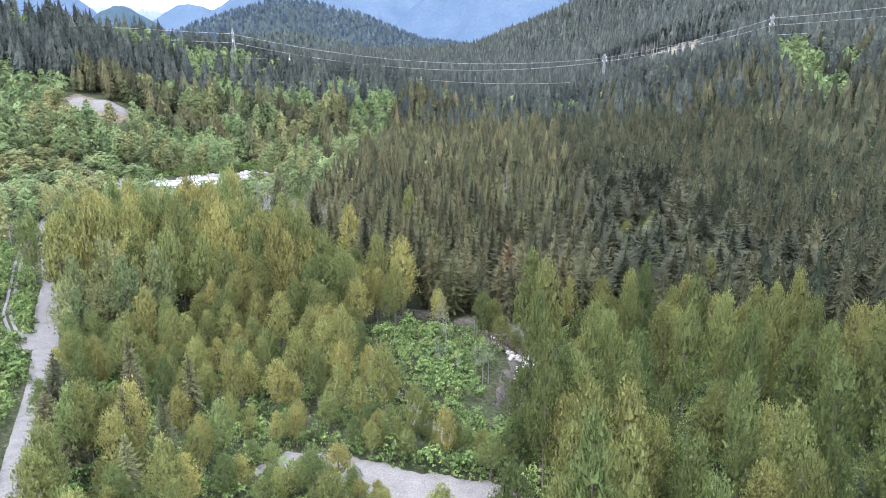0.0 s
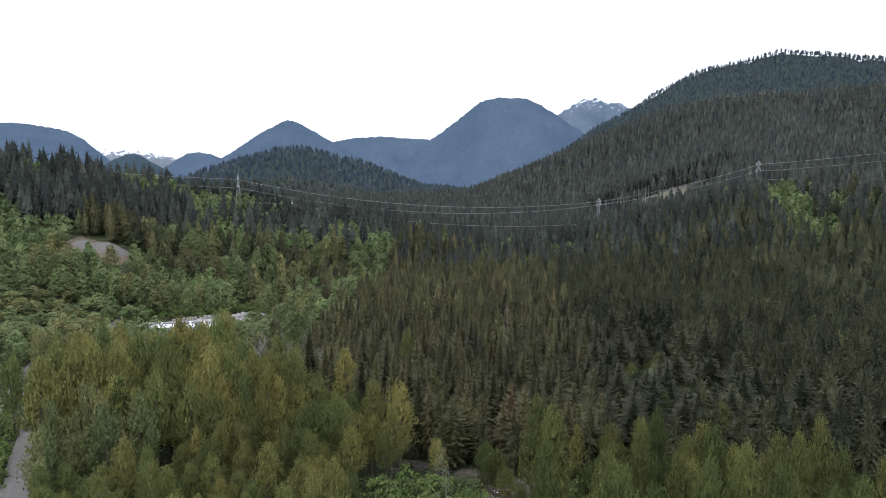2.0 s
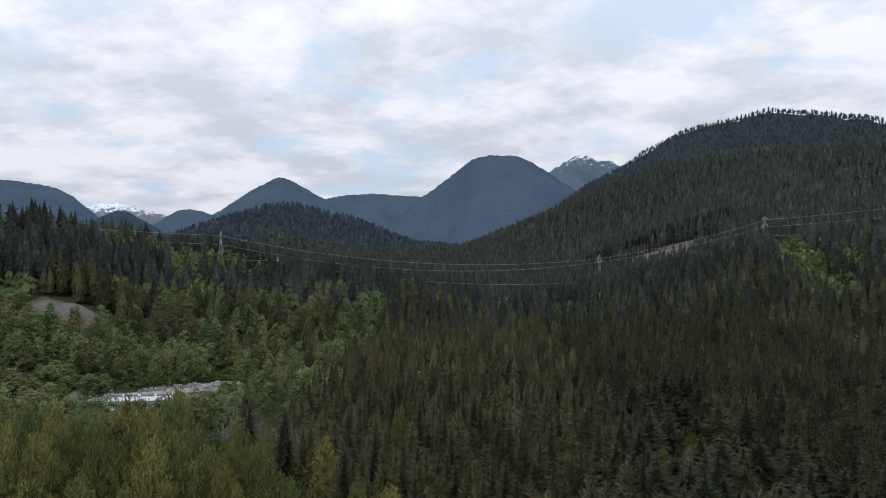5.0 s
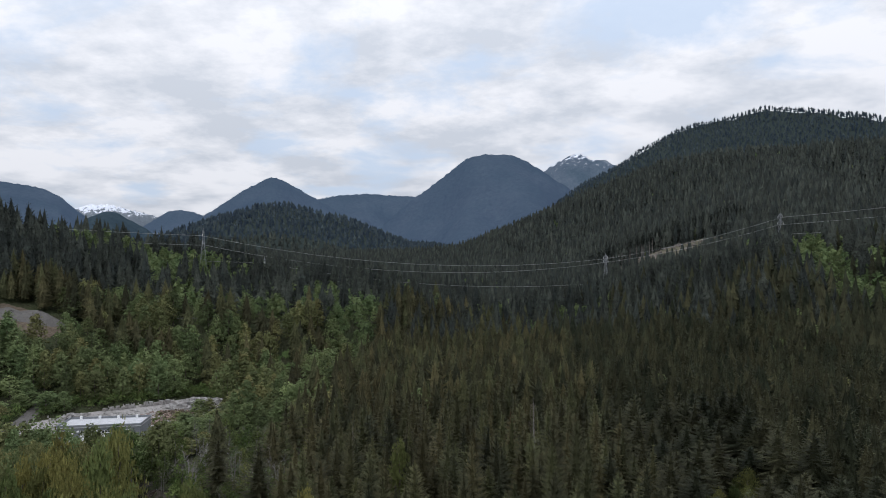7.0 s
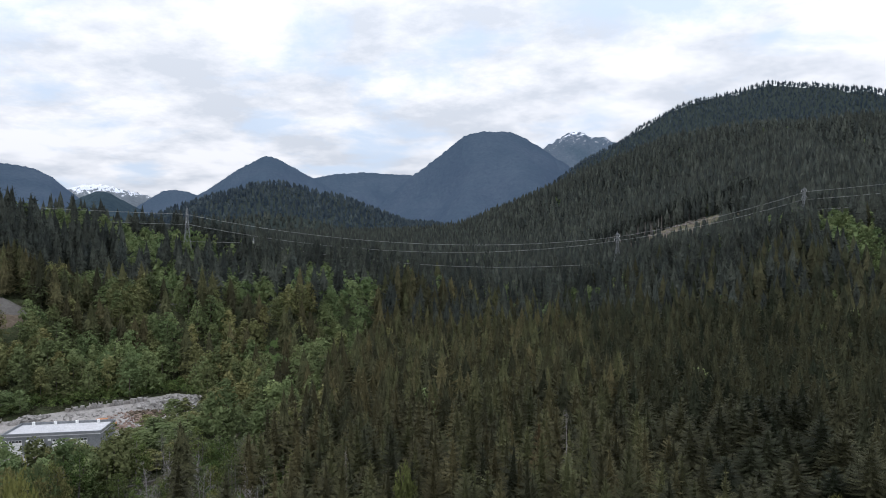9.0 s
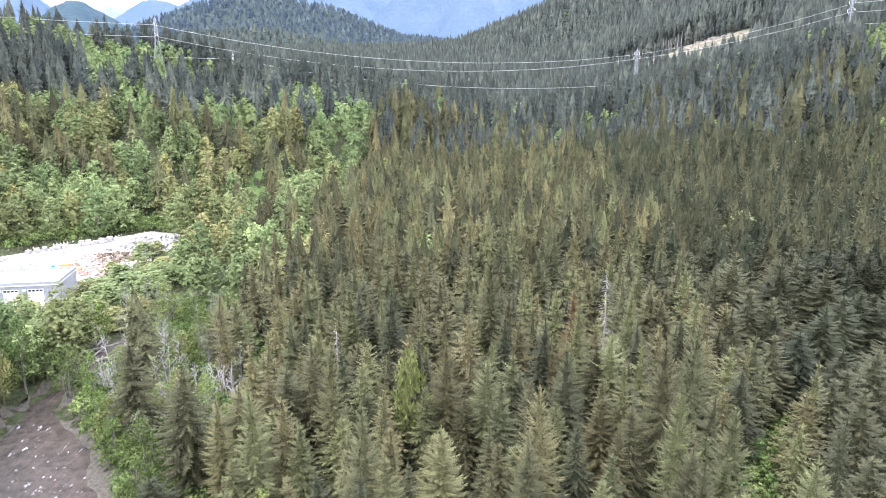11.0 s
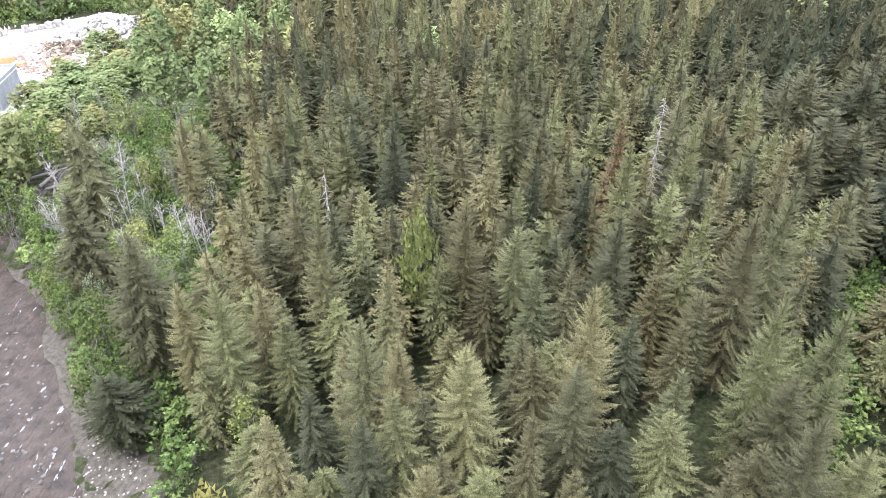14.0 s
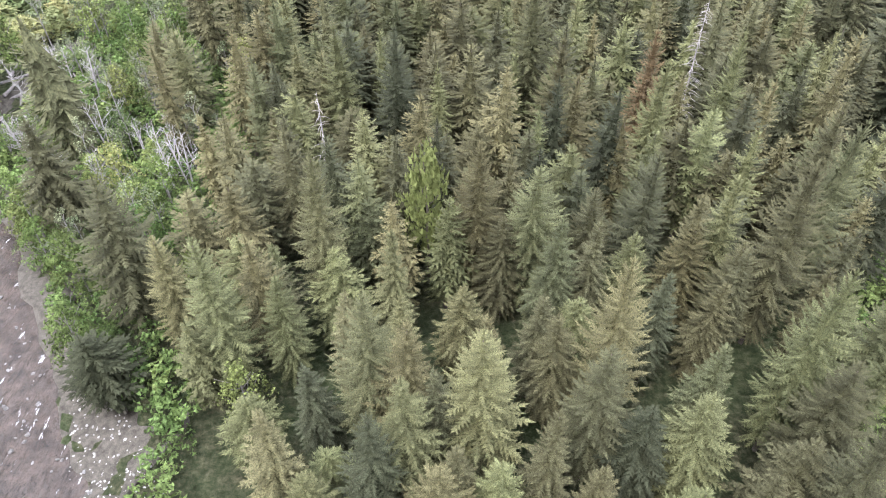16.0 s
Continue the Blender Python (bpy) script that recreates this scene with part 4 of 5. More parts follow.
for x, y in zip(np.linspace(-13, 17, 13) + rng.uniform(-1, 1, 13), np.interp(np.linspace(-13, 17, 13), [-13, 5, 17], [105.5, 102, 98]) + rng.uniform(-0.8, 1.4, 13)):
    tall = rng.uniform(0.42, 0.66)
    plant(first_b, rng.randint(0, 4), x, y, tall, tall * rng.uniform(0.75, 0.95), used_b)
willows = []
for k in range(4):
    r = np.random.RandomState(140 + k)
    willows.append(thing_from("willow_tree", [("trunk", limbs(r, 9.0, 2.4, 9, 0.25, 0.07), pale_bark), ("crown", leaf_crown(r, 9.0, 2.5 + 0.2 * k, 60, 22, 0.15, base=0.12, core=0), willow_leaves)], "small willow with yellow-green young leaves on the bank", "willow tree", "willows on the river bank"))
used_w = set()
for x, y in zip(wx, wy):
    tall = rng.uniform(0.5, 1.3)
    plant(willows, rng.randint(0, 4), x, y, tall, (0.4 + 0.6 * tall) * rng.uniform(0.9, 1.2), used_w)
wood_b = spots_for(bx[rest_b], by[rest_b], 0.75, 1.25, 0.9, 1.25)
if spill:
    wood_b = np.concatenate([wood_b, np.array(spill)])
screen = (wood_b[:, 0] < -78) & (wood_b[:, 1] > 282) & (wood_b[:, 1] < 375)
wood_b[screen, 3] *= np.interp(wood_b[screen, 1], [282, 300, 325, 375], [0.85, 0.5, 0.4, 0.5])
leaf_fine = [(leaf_crown(np.random.RandomState(125 + k), 15.0, 2.8 + 0.4 * k, 60, 17, 0.26, core=0.6, rise=0.6), tube([(0, 0, -0.6), (0, 0, 13)], [0.2, 0.04], 4)) for k in range(3)]
front = (wood_b[:, 1] < 262) & (wood_b[:, 0] > -150)
scatter_mesh("cottonwood_wood", leaf_fine, wood_b[front], [leaves_wood, bark], "broadleaf wood of cottonwood in olive spring leaf", "broadleaf wood")
wide_crown = ~front & (rng.uniform(0, 1, len(wood_b)) < 0.56)
wood_b = wood_b[front | wide_crown]
front = (wood_b[:, 1] < 262) & (wood_b[:, 0] > -150)
wood_b[~front, 4] *= rng.uniform(1.1, 1.5, (~front).sum())
fresh_green = ~front & (wobble(wood_b[:, 0] + 15, wood_b[:, 1], 17) + 0.5 * wood_b[:, 6] > 0.35)
scatter_mesh("maple_wood", leaf_mid, wood_b[fresh_green], [leaves_bright, bark], "bright green maples among the broadleaf trees", "broadleaf wood")
scatter_mesh("alder_wood", leaf_mid, wood_b[~front & ~fresh_green], [leaves_wood, bark], "broadleaf wood of cottonwood and alder in spring leaf", "broadleaf wood")

# shrubs in the open places
sx, sy = jitter_grid(rng, -190, 120, 70, 425, 2.1)
low = inside(sx, sy, SHRUBS) | (along(sx, sy, GAP)[0] < 5) | ((sx < np.interp(sy, [80, 130, 200, 260], [-66, -86, -122, -175])) & (sy < 262))
low |= (sx > -75) & (sx < conifer_edge(sy)) & (sy > 190) & (sy < 320)
low |= (along(sx, sy, LOT + LOT[:1])[0] < 4) & (sy < 110)
low |= (sx > -78) & (sx < 95) & (sy > 84) & (sy < 158) & (rng.uniform(0, 1, len(sx)) < 0.45)
low |= (along(sx, sy, YARD[:4])[0] < 14) & ~inside(sx, sy, YARD)
d, w = along(sx, sy, RIVER, RIVER_WIDTH)
low &= (d > w + np.where(sy < 224, 5.5, 1.0)) & (along(sx, sy, ROAD)[0] > 3.4) & (along(sx, sy, STREAM)[0] > 2.4) & (along(sx, sy, TRACK)[0] > 1.6) & ~inside(sx, sy, LOT) & wedge(sx, sy, 44)
shrub_shapes = [(leaf_crown(np.random.RandomState(150 + k), 2.2, 1.6, 12, 8, 0.24, base=0.05, core=0),) for k in range(3)]
bank = low & ((sy > 192) | (sy < 112) | inside(sx, sy, SHRUBS) | (sx > -60))
low &= ~bank
bank_shapes = [(leaf_crown(np.random.RandomState(160 + k), 2.4, 1.6, 12, 9, 0.175, base=0.04, core=0),) for k in range(3)]
scatter_mesh("bank_shrubs", bank_shapes, spots_for(sx[bank], sy[bank], 0.6, 1.7, 0.9, 1.5), [shrub_leaves], "fresh green shrubs in gaps of the wood", "shrubs")
scatter_mesh("shrubs", shrub_shapes, spots_for(sx[low], sy[low], 0.5, 1.5, 0.9, 1.5), [shrub_leaves], "fresh green low shrubs and ferns", "shrubs")


# woods on the slopes, further off
def band(lo, hi, s, degrees):
    x, y = jitter_grid(rng, -hi, hi, 40, hi + 150, s)
    d = np.hypot(x - CENTRE[0], y - CENTRE[1])
    ok = (d > lo) & (d < hi) & wedge(x, y, degrees) & ~((y < 470) & wedge(x, y, 44) & (x > -230) & (x < 200))
    x, y = x[ok], y[ok]
    ok = ~bare(x, y)
    x, y = x[ok], y[ok]
    return x, y, rng.uniform(0, 1, len(x)) < conifer_share(x, y)


x2, y2, c2 = band(150, 780, 7.0, 41)
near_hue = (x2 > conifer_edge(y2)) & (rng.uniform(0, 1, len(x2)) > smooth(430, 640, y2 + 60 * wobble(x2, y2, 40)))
foot = c2 & near_hue
dark_foot = foot & dark_needle_ground(x2, np.minimum(y2, 480))
foot &= ~dark_foot
foot_near = foot & (np.hypot(x2, y2 - 150) < 420)
foot &= ~foot_near
scatter_mesh("foot_conifers_near", conifer_back, spots_for(x2[foot_near], y2[foot_near], 0.75, 1.12, 0.95, 1.25), [needles_wood], "olive conifers where the slope begins", "conifer forest")
scatter_mesh("foot_conifers", conifer_slope, spots_for(x2[foot], y2[foot], 0.7, 1.12, 0.85, 1.15), [needles_wood], "olive conifers at the foot of the slopes", "conifer forest")
scatter_mesh("foot_dark_conifers", conifer_slope, spots_for(x2[dark_foot], y2[dark_foot], 0.7, 1.12, 0.85, 1.15), [needles_dark_wood], "conifers with darker needles at the foot of the slope", "conifer forest")
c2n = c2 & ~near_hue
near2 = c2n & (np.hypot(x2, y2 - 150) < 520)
scatter_mesh("hill_conifers", conifer_back, spots_for(x2[near2], y2[near2], 0.8, 1.25, 0.95, 1.25), [needles_hazed], "dark conifers on the near hillside", "conifer forest")
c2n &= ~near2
scatter_mesh("slope_conifers", conifer_slope, spots_for(x2[c2n], y2[c2n], 0.75, 1.2, 0.9, 1.2), [needles_hazed], "dark conifer forest on the slopes", "conifer forest")
scatter_mesh("slope_broadleaf", leaf_far, spots_for(x2[~c2], y2[~c2], 0.45, 1.0, 0.9, 1.3), [leaves_bright], "bright green maples and alders on the slopes", "broadleaf forest")
x3, y3, c3 = band(780, 1500, 9.2, 37)
c3 |= rng.uniform(0, 1, len(x3)) < 0.9
scatter_mesh("far_conifers", conifer_far, spots_for(x3[c3], y3[c3], 0.7, 1.2, 0.9, 1.25), [needles_hazed], "distant dark conifer forest", "conifer forest")
scatter_mesh("far_broadleaf", leaf_far, spots_for(x3[~c3], y3[~c3], 0.7, 1.0, 1.2, 1.5), [leaves_bright], "distant bright green broadleaf patches", "broadleaf forest")
x4, y4, c4 = band(1500, 3150, 14.5, 35)
front4 = y4 < 1850 - 0.25 * np.maximum(x4, 0)
spots4 = spots_for(x4, y4, 0.55, 0.9, 1.15, 1.5) - np.array([0, 0, 2, 0, 0, 0, 0, 0])
scatter_mesh("spur_conifers", conifer_crest, spots4[front4], [needles_hazed], "dark forest on the spur below the mountain", "conifer forest")
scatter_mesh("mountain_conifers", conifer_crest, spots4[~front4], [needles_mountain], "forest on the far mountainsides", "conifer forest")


# ---- power line ----
def pylon(x, y, top, label, arms):
    """Lattice tower: four legs, braces between them, cross-arms with strings of insulators."""
    z0 = ground_z(x, y) - 0.5
    h = top - z0
    tower = tagged(new("lattice_tower"), label, "power pylon", "pylons of the power line")
    tower.matrix_basis = Matrix.Translation((x, y, z0)) @ Matrix.Rotation(0.15, 4, "Z")
    waist, foot = 0.62 * h, h * 0.085
    levels = [0, 0.2 * h, 0.38 * h, 0.52 * h, waist, 0.74 * h, 0.86 * h, 0.97 * h]

    def half(z):
        return foot + (1.0 - foot) * min(1, z / waist) if z < waist else 1.0 - 0.55 * (z - waist) / (h - waist)
    for sx, sy in ((1, 1), (1, -1), (-1, 1), (-1, -1)):
        bm = bmesh.new()
        for a, b in ((0, waist), (waist, 0.97 * h)):
            bar_bm(bm, (sx * half(a), sy * half(a), a), (sx * half(b), sy * half(b), b), 0.11)
        part("leg", bm, steel, tower)
    for a, b in zip(levels, levels[1:]):
        p, q = half(a), half(b)
        for rot in range(4):
            m = Matrix.Rotation(rot * math.pi / 2, 4, "Z")
            for start, end in (((p, p, a), (-q, q, b)), ((-p, p, a), (q, q, b)), ((q, q, b), (-q, q, b))):
                bm = bmesh.new()
                bar_bm(bm, m @ Vector(start), m @ Vector(end), 0.055)
                part("brace", bm, steel, tower)
    for z, reach in arms:
        zz, bm = z - z0, bmesh.new()
        for s in (-1, 1):
            for w in (-0.6, 0.6):
                bar_bm(bm, (0, w, zz), (0, s * reach, zz), 0.12)
                bar_bm(bm, (0, w, zz + 1.6), (0, s * reach, zz), 0.1)
        arm = part("cross_arm", bm, steel, tower)
        for s in (-1, 1):
            bm = bmesh.new()
            for k in range(6):
                bar_bm(bm, (0, s * reach, zz - 0.3 * k), (0, s * reach, zz - 0.3 * k - 0.22), 0.16, 6)
            part("insulator", bm, white_paint, arm, "string of pale insulator discs")
    bm = bmesh.new()
    bar_bm(bm, (0, 0, 0.95 * h), (0, 0, h + 0.6), 0.15)
    part("peak", bm, steel, tower)
    return tower


pylon(-172, 597, 88, "tall grey steel lattice tower above the dark conifers", [(84.5, 3.2), (78.5, 3.6)])
pylon(-128, 604, 66, "short grey steel lattice tower among conifers", [(64, 3.0)])
pylon(148, 663, 68, "grey steel lattice tower beside the logged strip", [(65.5, 4.2), (62.5, 5.0)])
pylon(285, 635, 101, "grey steel lattice tower over bright green brush", [(98.5, 3.0), (93, 3.4)])


def wire(points, sags, radius=0.085):
    """One conductor hung from tower to tower."""
    V = []
    for (p, q), sag in zip(zip(points, points[1:]), sags):
        for k in range(24):
            s = k / 24
            V.append([p[i] + s * (q[i] - p[i]) for i in range(2)] + [p[2] + s * (q[2] - p[2]) - 4 * sag * s * (1 - s)])
    V.append(list(points[-1]))
    bm, ring = bmesh.new(), []
    for x, y, z in V:
        ring.append([bm.verts.new((x, y + radius * math.cos(a), z + radius * math.sin(a))) for a in (0.5, 2.1, 3.7, 5.3)])
    for a, b in zip(ring, ring[1:]):
        for k in range(4):
            bm.faces.new((a[k], a[(k + 1) % 4], b[(k + 1) % 4], b[k]))
    me = bpy.data.meshes.new("power_cable")
    bm.to_mesh(me)
    bm.free()
    me.materials.append(wire_metal)
    return tagged(new("power_cable", me), "pale aluminium power cable sagging between pylons", "power cable", "cables of the power line")


wire([(-560, 540, 118), (-172, 593, 83), (148, 659, 64), (285, 632, 97), (620, 580, 142)], [5, 13, 3, 5])
wire([(-560, 545, 108), (-172, 601, 76), (148, 668, 60.5), (285, 638, 91), (620, 586, 132)], [5, 14, 3, 5])
wire([(-560, 535, 92), (-128, 604, 62.5), (135, 640, 44), (285, 628, 83), (620, 574, 116)], [4, 9, 3, 5])


# ---- stone works ----
def works_building():
    top = tagged(new("workshop_building"), "low grey workshop with flat pale roof and white overhead doors", "workshop")
    top.matrix_basis = Matrix.Translation((-121.5, 326, 1.3)) @ Matrix.Rotation(radians(6), 4, "Z")
    L, W, H = 28.0, 13.0, 5.6
    for name, sx, sy, x, y in (("wall_back", L, 0.3, 0, W / 2 - 0.15), ("wall_side", 0.3, W - 0.6, -L / 2 + 0.15, 0), ("wall_side", 0.3, W - 0.6, L / 2 - 0.15, 0)):
        part(name, box_bm(sx, sy, H, Matrix.Translation((x, y, H / 2))), cladding, top)
    doors = [-10.4, -4.2, 2.0, 8.2]
    edges = [-L / 2] + [v for d in doors for v in (d - 2.0, d + 2.0)] + [L / 2]
    for a, b in zip(edges[0::2], edges[1::2]):
        part("wall_pier", box_bm(b - a, 0.3, H, Matrix.Translation(((a + b) / 2, -W / 2 + 0.15, H / 2))), cladding, top)
    for d in doors:
        part("lintel", box_bm(4.0, 0.3, 1.0, Matrix.Translation((d, -W / 2 + 0.15, H - 0.5))), cladding, top)
        door = part("overhead_door", box_bm(3.96, 0.08, 3.7, Matrix.Translation((d, -W / 2 + 0.2, 1.86))), white_paint, top, "white sectional overhead door")
        for k in range(1, 5):
            part("door_rib", box_bm(3.9, 0.04, 0.06, Matrix.Translation((d, -W / 2 + 0.14, 0.74 * k))), steel, door)
        strip = part("transom_frame", box_bm(4.0, 0.2, 0.85, Matrix.Translation((d, -W / 2 + 0.22, 4.15))), white_paint, top)
        for k in range(4):
            part("pane", box_bm(0.78, 0.06, 0.55, Matrix.Translation((d - 1.41 + 0.94 * k, -W / 2 + 0.1, 4.15))), window_glass, strip)
        part("wall_lamp", box_bm(0.7, 0.5, 0.5, Matrix.Translation((d - 2.6, -W / 2 - 0.25, 4.4)), 0.06), white_paint, top)
    part("roof", box_bm(L + 0.5, W + 0.5, 0.3, Matrix.Translation((0, 0, H + 0.15))), roofing, top)
    for sx, sy, x, y in ((L + 0.5, 0.25, 0, W / 2 + 0.125), (L + 0.5, 0.25, 0, -W / 2 - 0.125), (0.25, W, -L / 2 - 0.125, 0), (0.25, W, L / 2 + 0.125, 0)):
        part("parapet", box_bm(sx, sy, 0.75, Matrix.Translation((x, y, H + 0.65))), cladding, top)
    for x in (-10, -3.5, 3.0, 9.5):
        part("roof_vent", bar((x, W / 2 - 1.2, H + 0.3), (x, W / 2 - 1.2, H + 1.5), 0.45, 10), white_paint, top)


m_glass, t_glass, p_glass = material("window_glass", 0.05, 0.5)
p_glass.inputs["Base Color"].default_value = (0.03, 0.035, 0.04, 1)
window_glass = m_glass
works_building()


def rough_block(rng, sx, sy, sz, wear=0.12):
    """A quarried block, its corners knocked out of true."""
    bm = box_bm(sx, sy, sz, bevel=min(sx, sy, sz) * 0.08)
    for v in bm.verts:
        v.co += Vector(rng.uniform(-wear, wear, 3)) * min(sx, sy, sz)
    return bm


rocks = np.random.RandomState(5)
for i in range(13):
    x, y = -142 + i * 1.9 + rocks.uniform(-0.4, 0.4), 371.2 + i * 1.3 + rocks.uniform(-0.5, 0.5)
    ob = tagged(new("stone_block_stack"), "pile of large pale quarried stone blocks in the yard", "stone blocks", "block piles in the yard")
    ob.matrix_basis = Matrix.Translation((x, y, 1.35)) @ Matrix.Rotation(rocks.uniform(-0.5, 1.0), 4, "Z")
    z = 0.0
    for k in range(1 + (i * 7 % 3 > 0)):
        tall = rocks.uniform(0.8, 1.3) * (1 - 0.25 * k)
        bm = rough_block(rocks, rocks.uniform(1.3, 2.1), rocks.uniform(1.0, 1.5), tall, 0.09)
        bmesh.ops.translate(bm, vec=(rocks.uniform(-0.2, 0.2), rocks.uniform(-0.1, 0.1), z + tall / 2), verts=bm.verts)
        z += tall * 0.98
        part("stone_block", bm, stone if i % 3 else white_gravel, ob)


def box_thing(name, x, y, size, mat, label, category, turn=0.3):
    bm = box_bm(*size, Matrix.Translation((0, 0, size[2] / 2)), 0.05)
    me = bpy.data.meshes.new(name)
    bm.to_mesh(me)
    bm.free()
    me.materials.append(mat)
    ob = tagged(new(name, me), label, category)
    ob.matrix_basis = Matrix.Translation((x, y, 1.38)) @ Matrix.Rotation(turn, 4, "Z")
    return ob


grey_slash = rough_surface("grey_slash", [(0.3, (0.10, 0.085, 0.075)), (0.7, (0.22, 0.195, 0.175))], 1.0)
orange = rough_surface("orange_paint", [(0.3, (0.42, 0.19, 0.09)), (0.7, (0.55, 0.28, 0.14))], 0.8, bump=0.05)
teal = rough_surface("blue_plastic", [(0.3, (0.03, 0.14, 0.24)), (0.7, (0.05, 0.2, 0.32))], 0.8, rough=0.4, bump=0.02)
box_thing("pallet", -120.9, 352.6, (3.6, 1.6, 2.0), orange, "stack of orange-brown timber pallets", "pallets")
box_thing("pallet", -116.6, 350.6, (3.0, 1.5, 1.2), orange, "stack of orange-brown timber pallets", "pallets", 0.1)
box_thing("portable_toilet", -122.9, 349.6, (1.2, 1.2, 2.3), teal, "blue plastic portable toilet", "toilet")


def rubble(name, ring, count, lo, hi, mat, label, seed, heap=2.0, z_of=None, rounded=False):
    """A heap of broken stone pieces."""
    r = np.random.RandomState(seed)
    xs, ys = [p[0] for p in ring], [p[1] for p in ring]
    mx, my = sum(xs) / len(xs), sum(ys) / len(ys)
    cube = np.array([(a, b, c) for a in (-1, 1) for b in (-1, 1) for c in (-1, 1)], float)
    faces = np.array([(0, 1, 3), (0, 3, 2), (4, 6, 7), (4, 7, 5), (0, 4, 5), (0, 5, 1), (2, 3, 7), (2, 7, 6), (0, 2, 6), (0, 6, 4), (1, 5, 7), (1, 7, 3)])
    if rounded:
        g = (1 + 5 ** 0.5) / 2
        cube = np.array([(-1, g, 0), (1, g, 0), (-1, -g, 0), (1, -g, 0), (0, -1, g), (0, 1, g), (0, -1, -g), (0, 1, -g), (g, 0, -1), (g, 0, 1), (-g, 0, -1), (-g, 0, 1)]) / 1.9
        faces = np.array([(0, 11, 5), (0, 5, 1), (0, 1, 7), (0, 7, 10), (0, 10, 11), (1, 5, 9), (5, 11, 4), (11, 10, 2), (10, 7, 6), (7, 1, 8), (3, 9, 4), (3, 4, 2), (3, 2, 6), (3, 6, 8), (3, 8, 9), (4, 9, 5), (2, 4, 11), (6, 2, 10), (8, 6, 7), (9, 8, 1)])
    V, T, n = [], [], 0
    while n < count:
        x, y = r.uniform(min(xs), max(xs)), r.uniform(min(ys), max(ys))
        if not inside(np.array([x]), np.array([y]), ring)[0]:
            continue
        reach = max(abs(x - mx) / (max(xs) - min(xs)), abs(y - my) / (max(ys) - min(ys))) * 2
        s = r.uniform(lo, hi) * np.array([1, r.uniform(0.5, 0.9), r.uniform(0.35, 0.7)])
        q = Euler(r.uniform(-0.5, 0.5, 2).tolist() + [r.uniform(0, 6.28)]).to_matrix()
        base = ground_z(x, y) if z_of is None else z_of
        p = (cube * s * r.uniform(0.6, 1.1, (len(cube), 3))) @ np.array(q).T + (x, y, base + s[2] * 0.5 + heap * max(0, 1 - reach) * r.uniform(0.3, 1))
        V.append(p), T.append(faces + len(cube) * n)
        n += 1
    me = mesh_from(name, np.concatenate(V), np.concatenate(T), [mat])
    return tagged(new(name, me), label, "rubble", kind="stuff")


rubble("stone_rubble", [(-121, 377), (-114, 386), (-104, 395), (-98, 390), (-99, 374), (-110, 369)], 420, 0.35, 1.1, stone, "heaps of broken pale stone slabs in the yard", 11, 3.0)
rubble("slab_rubble", [(-119, 368), (-110, 378), (-101, 372), (-104, 358), (-112, 358)], 160, 0.3, 0.8, slash_wood, "low heaps of reddish stone slabs in the yard", 12, 0.8)
rubble("stone_rubble_small", [(-157, 355), (-150, 364), (-145, 366), (-146, 359), (-153, 353)], 130, 0.35, 0.9, stone, "small heap of pale quarry stone", 13, 1.6)
red_stone = rough_surface("reddish_stone", [(0.3, (0.17, 0.12, 0.10)), (0.7, (0.3, 0.225, 0.19))], 0.8, bump=0.5)
rubble("yard_slabs", [(-126, 356), (-120, 372), (-108, 372), (-102, 356), (-104, 342), (-116, 344)], 260, 0.25, 0.8, red_stone, "scattered reddish and grey stone slabs on the yard", 18, 0.5)
rubble("yard_pieces", [(-150, 352), (-140, 368), (-122, 378), (-116, 366), (-128, 350), (-142, 344)], 200, 0.2, 0.6, stone, "scattered grey stone pieces on the yard", 19, 0.2)
rubble("river_stones", [(-80, 252), (-70, 246), (-52, 224), (-42, 208), (-46, 198), (-62, 212), (-74, 236)], 150, 0.12, 0.42, wet_stone, "dark wet boulders in the shallow river", 14, 0.0, -0.32, True)
rubble("bank_stones", [(-52, 226), (-44, 221), (-36, 209), (-38, 200), (-45, 204), (-50, 216)], 420, 0.06, 0.26, stone, "pale cobbles on the gravel bar", 17, 0.0, None, True)
rubble("bar_stones", [(14, 147), (22, 147), (22, 138), (15, 134)], 150, 0.3, 0.8, white_gravel, "bar of white boulders beside the dark pool", 15, 0.5, None, True)


def mound(name, x, y, rx, ry, h, mat, label, seed):
    u, v = np.meshgrid(np.linspace(0, 2 * math.pi, 29), np.linspace(0, 1, 9))
    w = 1 + 0.12 * np.sin(3 * u + seed) + 0.06 * np.sin(7 * u)
    X, Y = x + rx * v * w * np.cos(u), y + ry * v * w * np.sin(u)
    Z = height(X, Y) - 0.3 + h * (1 - v) ** 0.9 + 0.3 * wobble(X, Y, 1.7) * (v < 1)
    return tagged(new(name, grid_mesh(name, X, Y, Z, [mat])), label, "gravel heap")


mound("mound", -207, 440, 12, 7, 5.0, road_gravel, "pale heap of gravel on the bench above the valley", 1)
mound("mound", -219, 436, 11, 7, 2.6, road_gravel, "low spread of pale gravel beside the heap", 2)
pit = [(-232, 424), (-196, 424), (-192, 436), (-204, 446), (-230, 446)]
patch("gravel_pit", pit, slash_wood, 0.15, "bare brown gravel pit on the bench", "gravel pit")
patch("scar", [(-290, 452), (-268, 440), (-250, 440), (-254, 452), (-275, 464)], slash_wood, 0.2, "bare brown eroded bank on the hillside", "eroded bank")
strip_grass = rough_surface("strip_grass", [(0.35, (0.062, 0.07, 0.034)), (0.65, (0.15, 0.122, 0.088))], 0.12, bump=0.5)
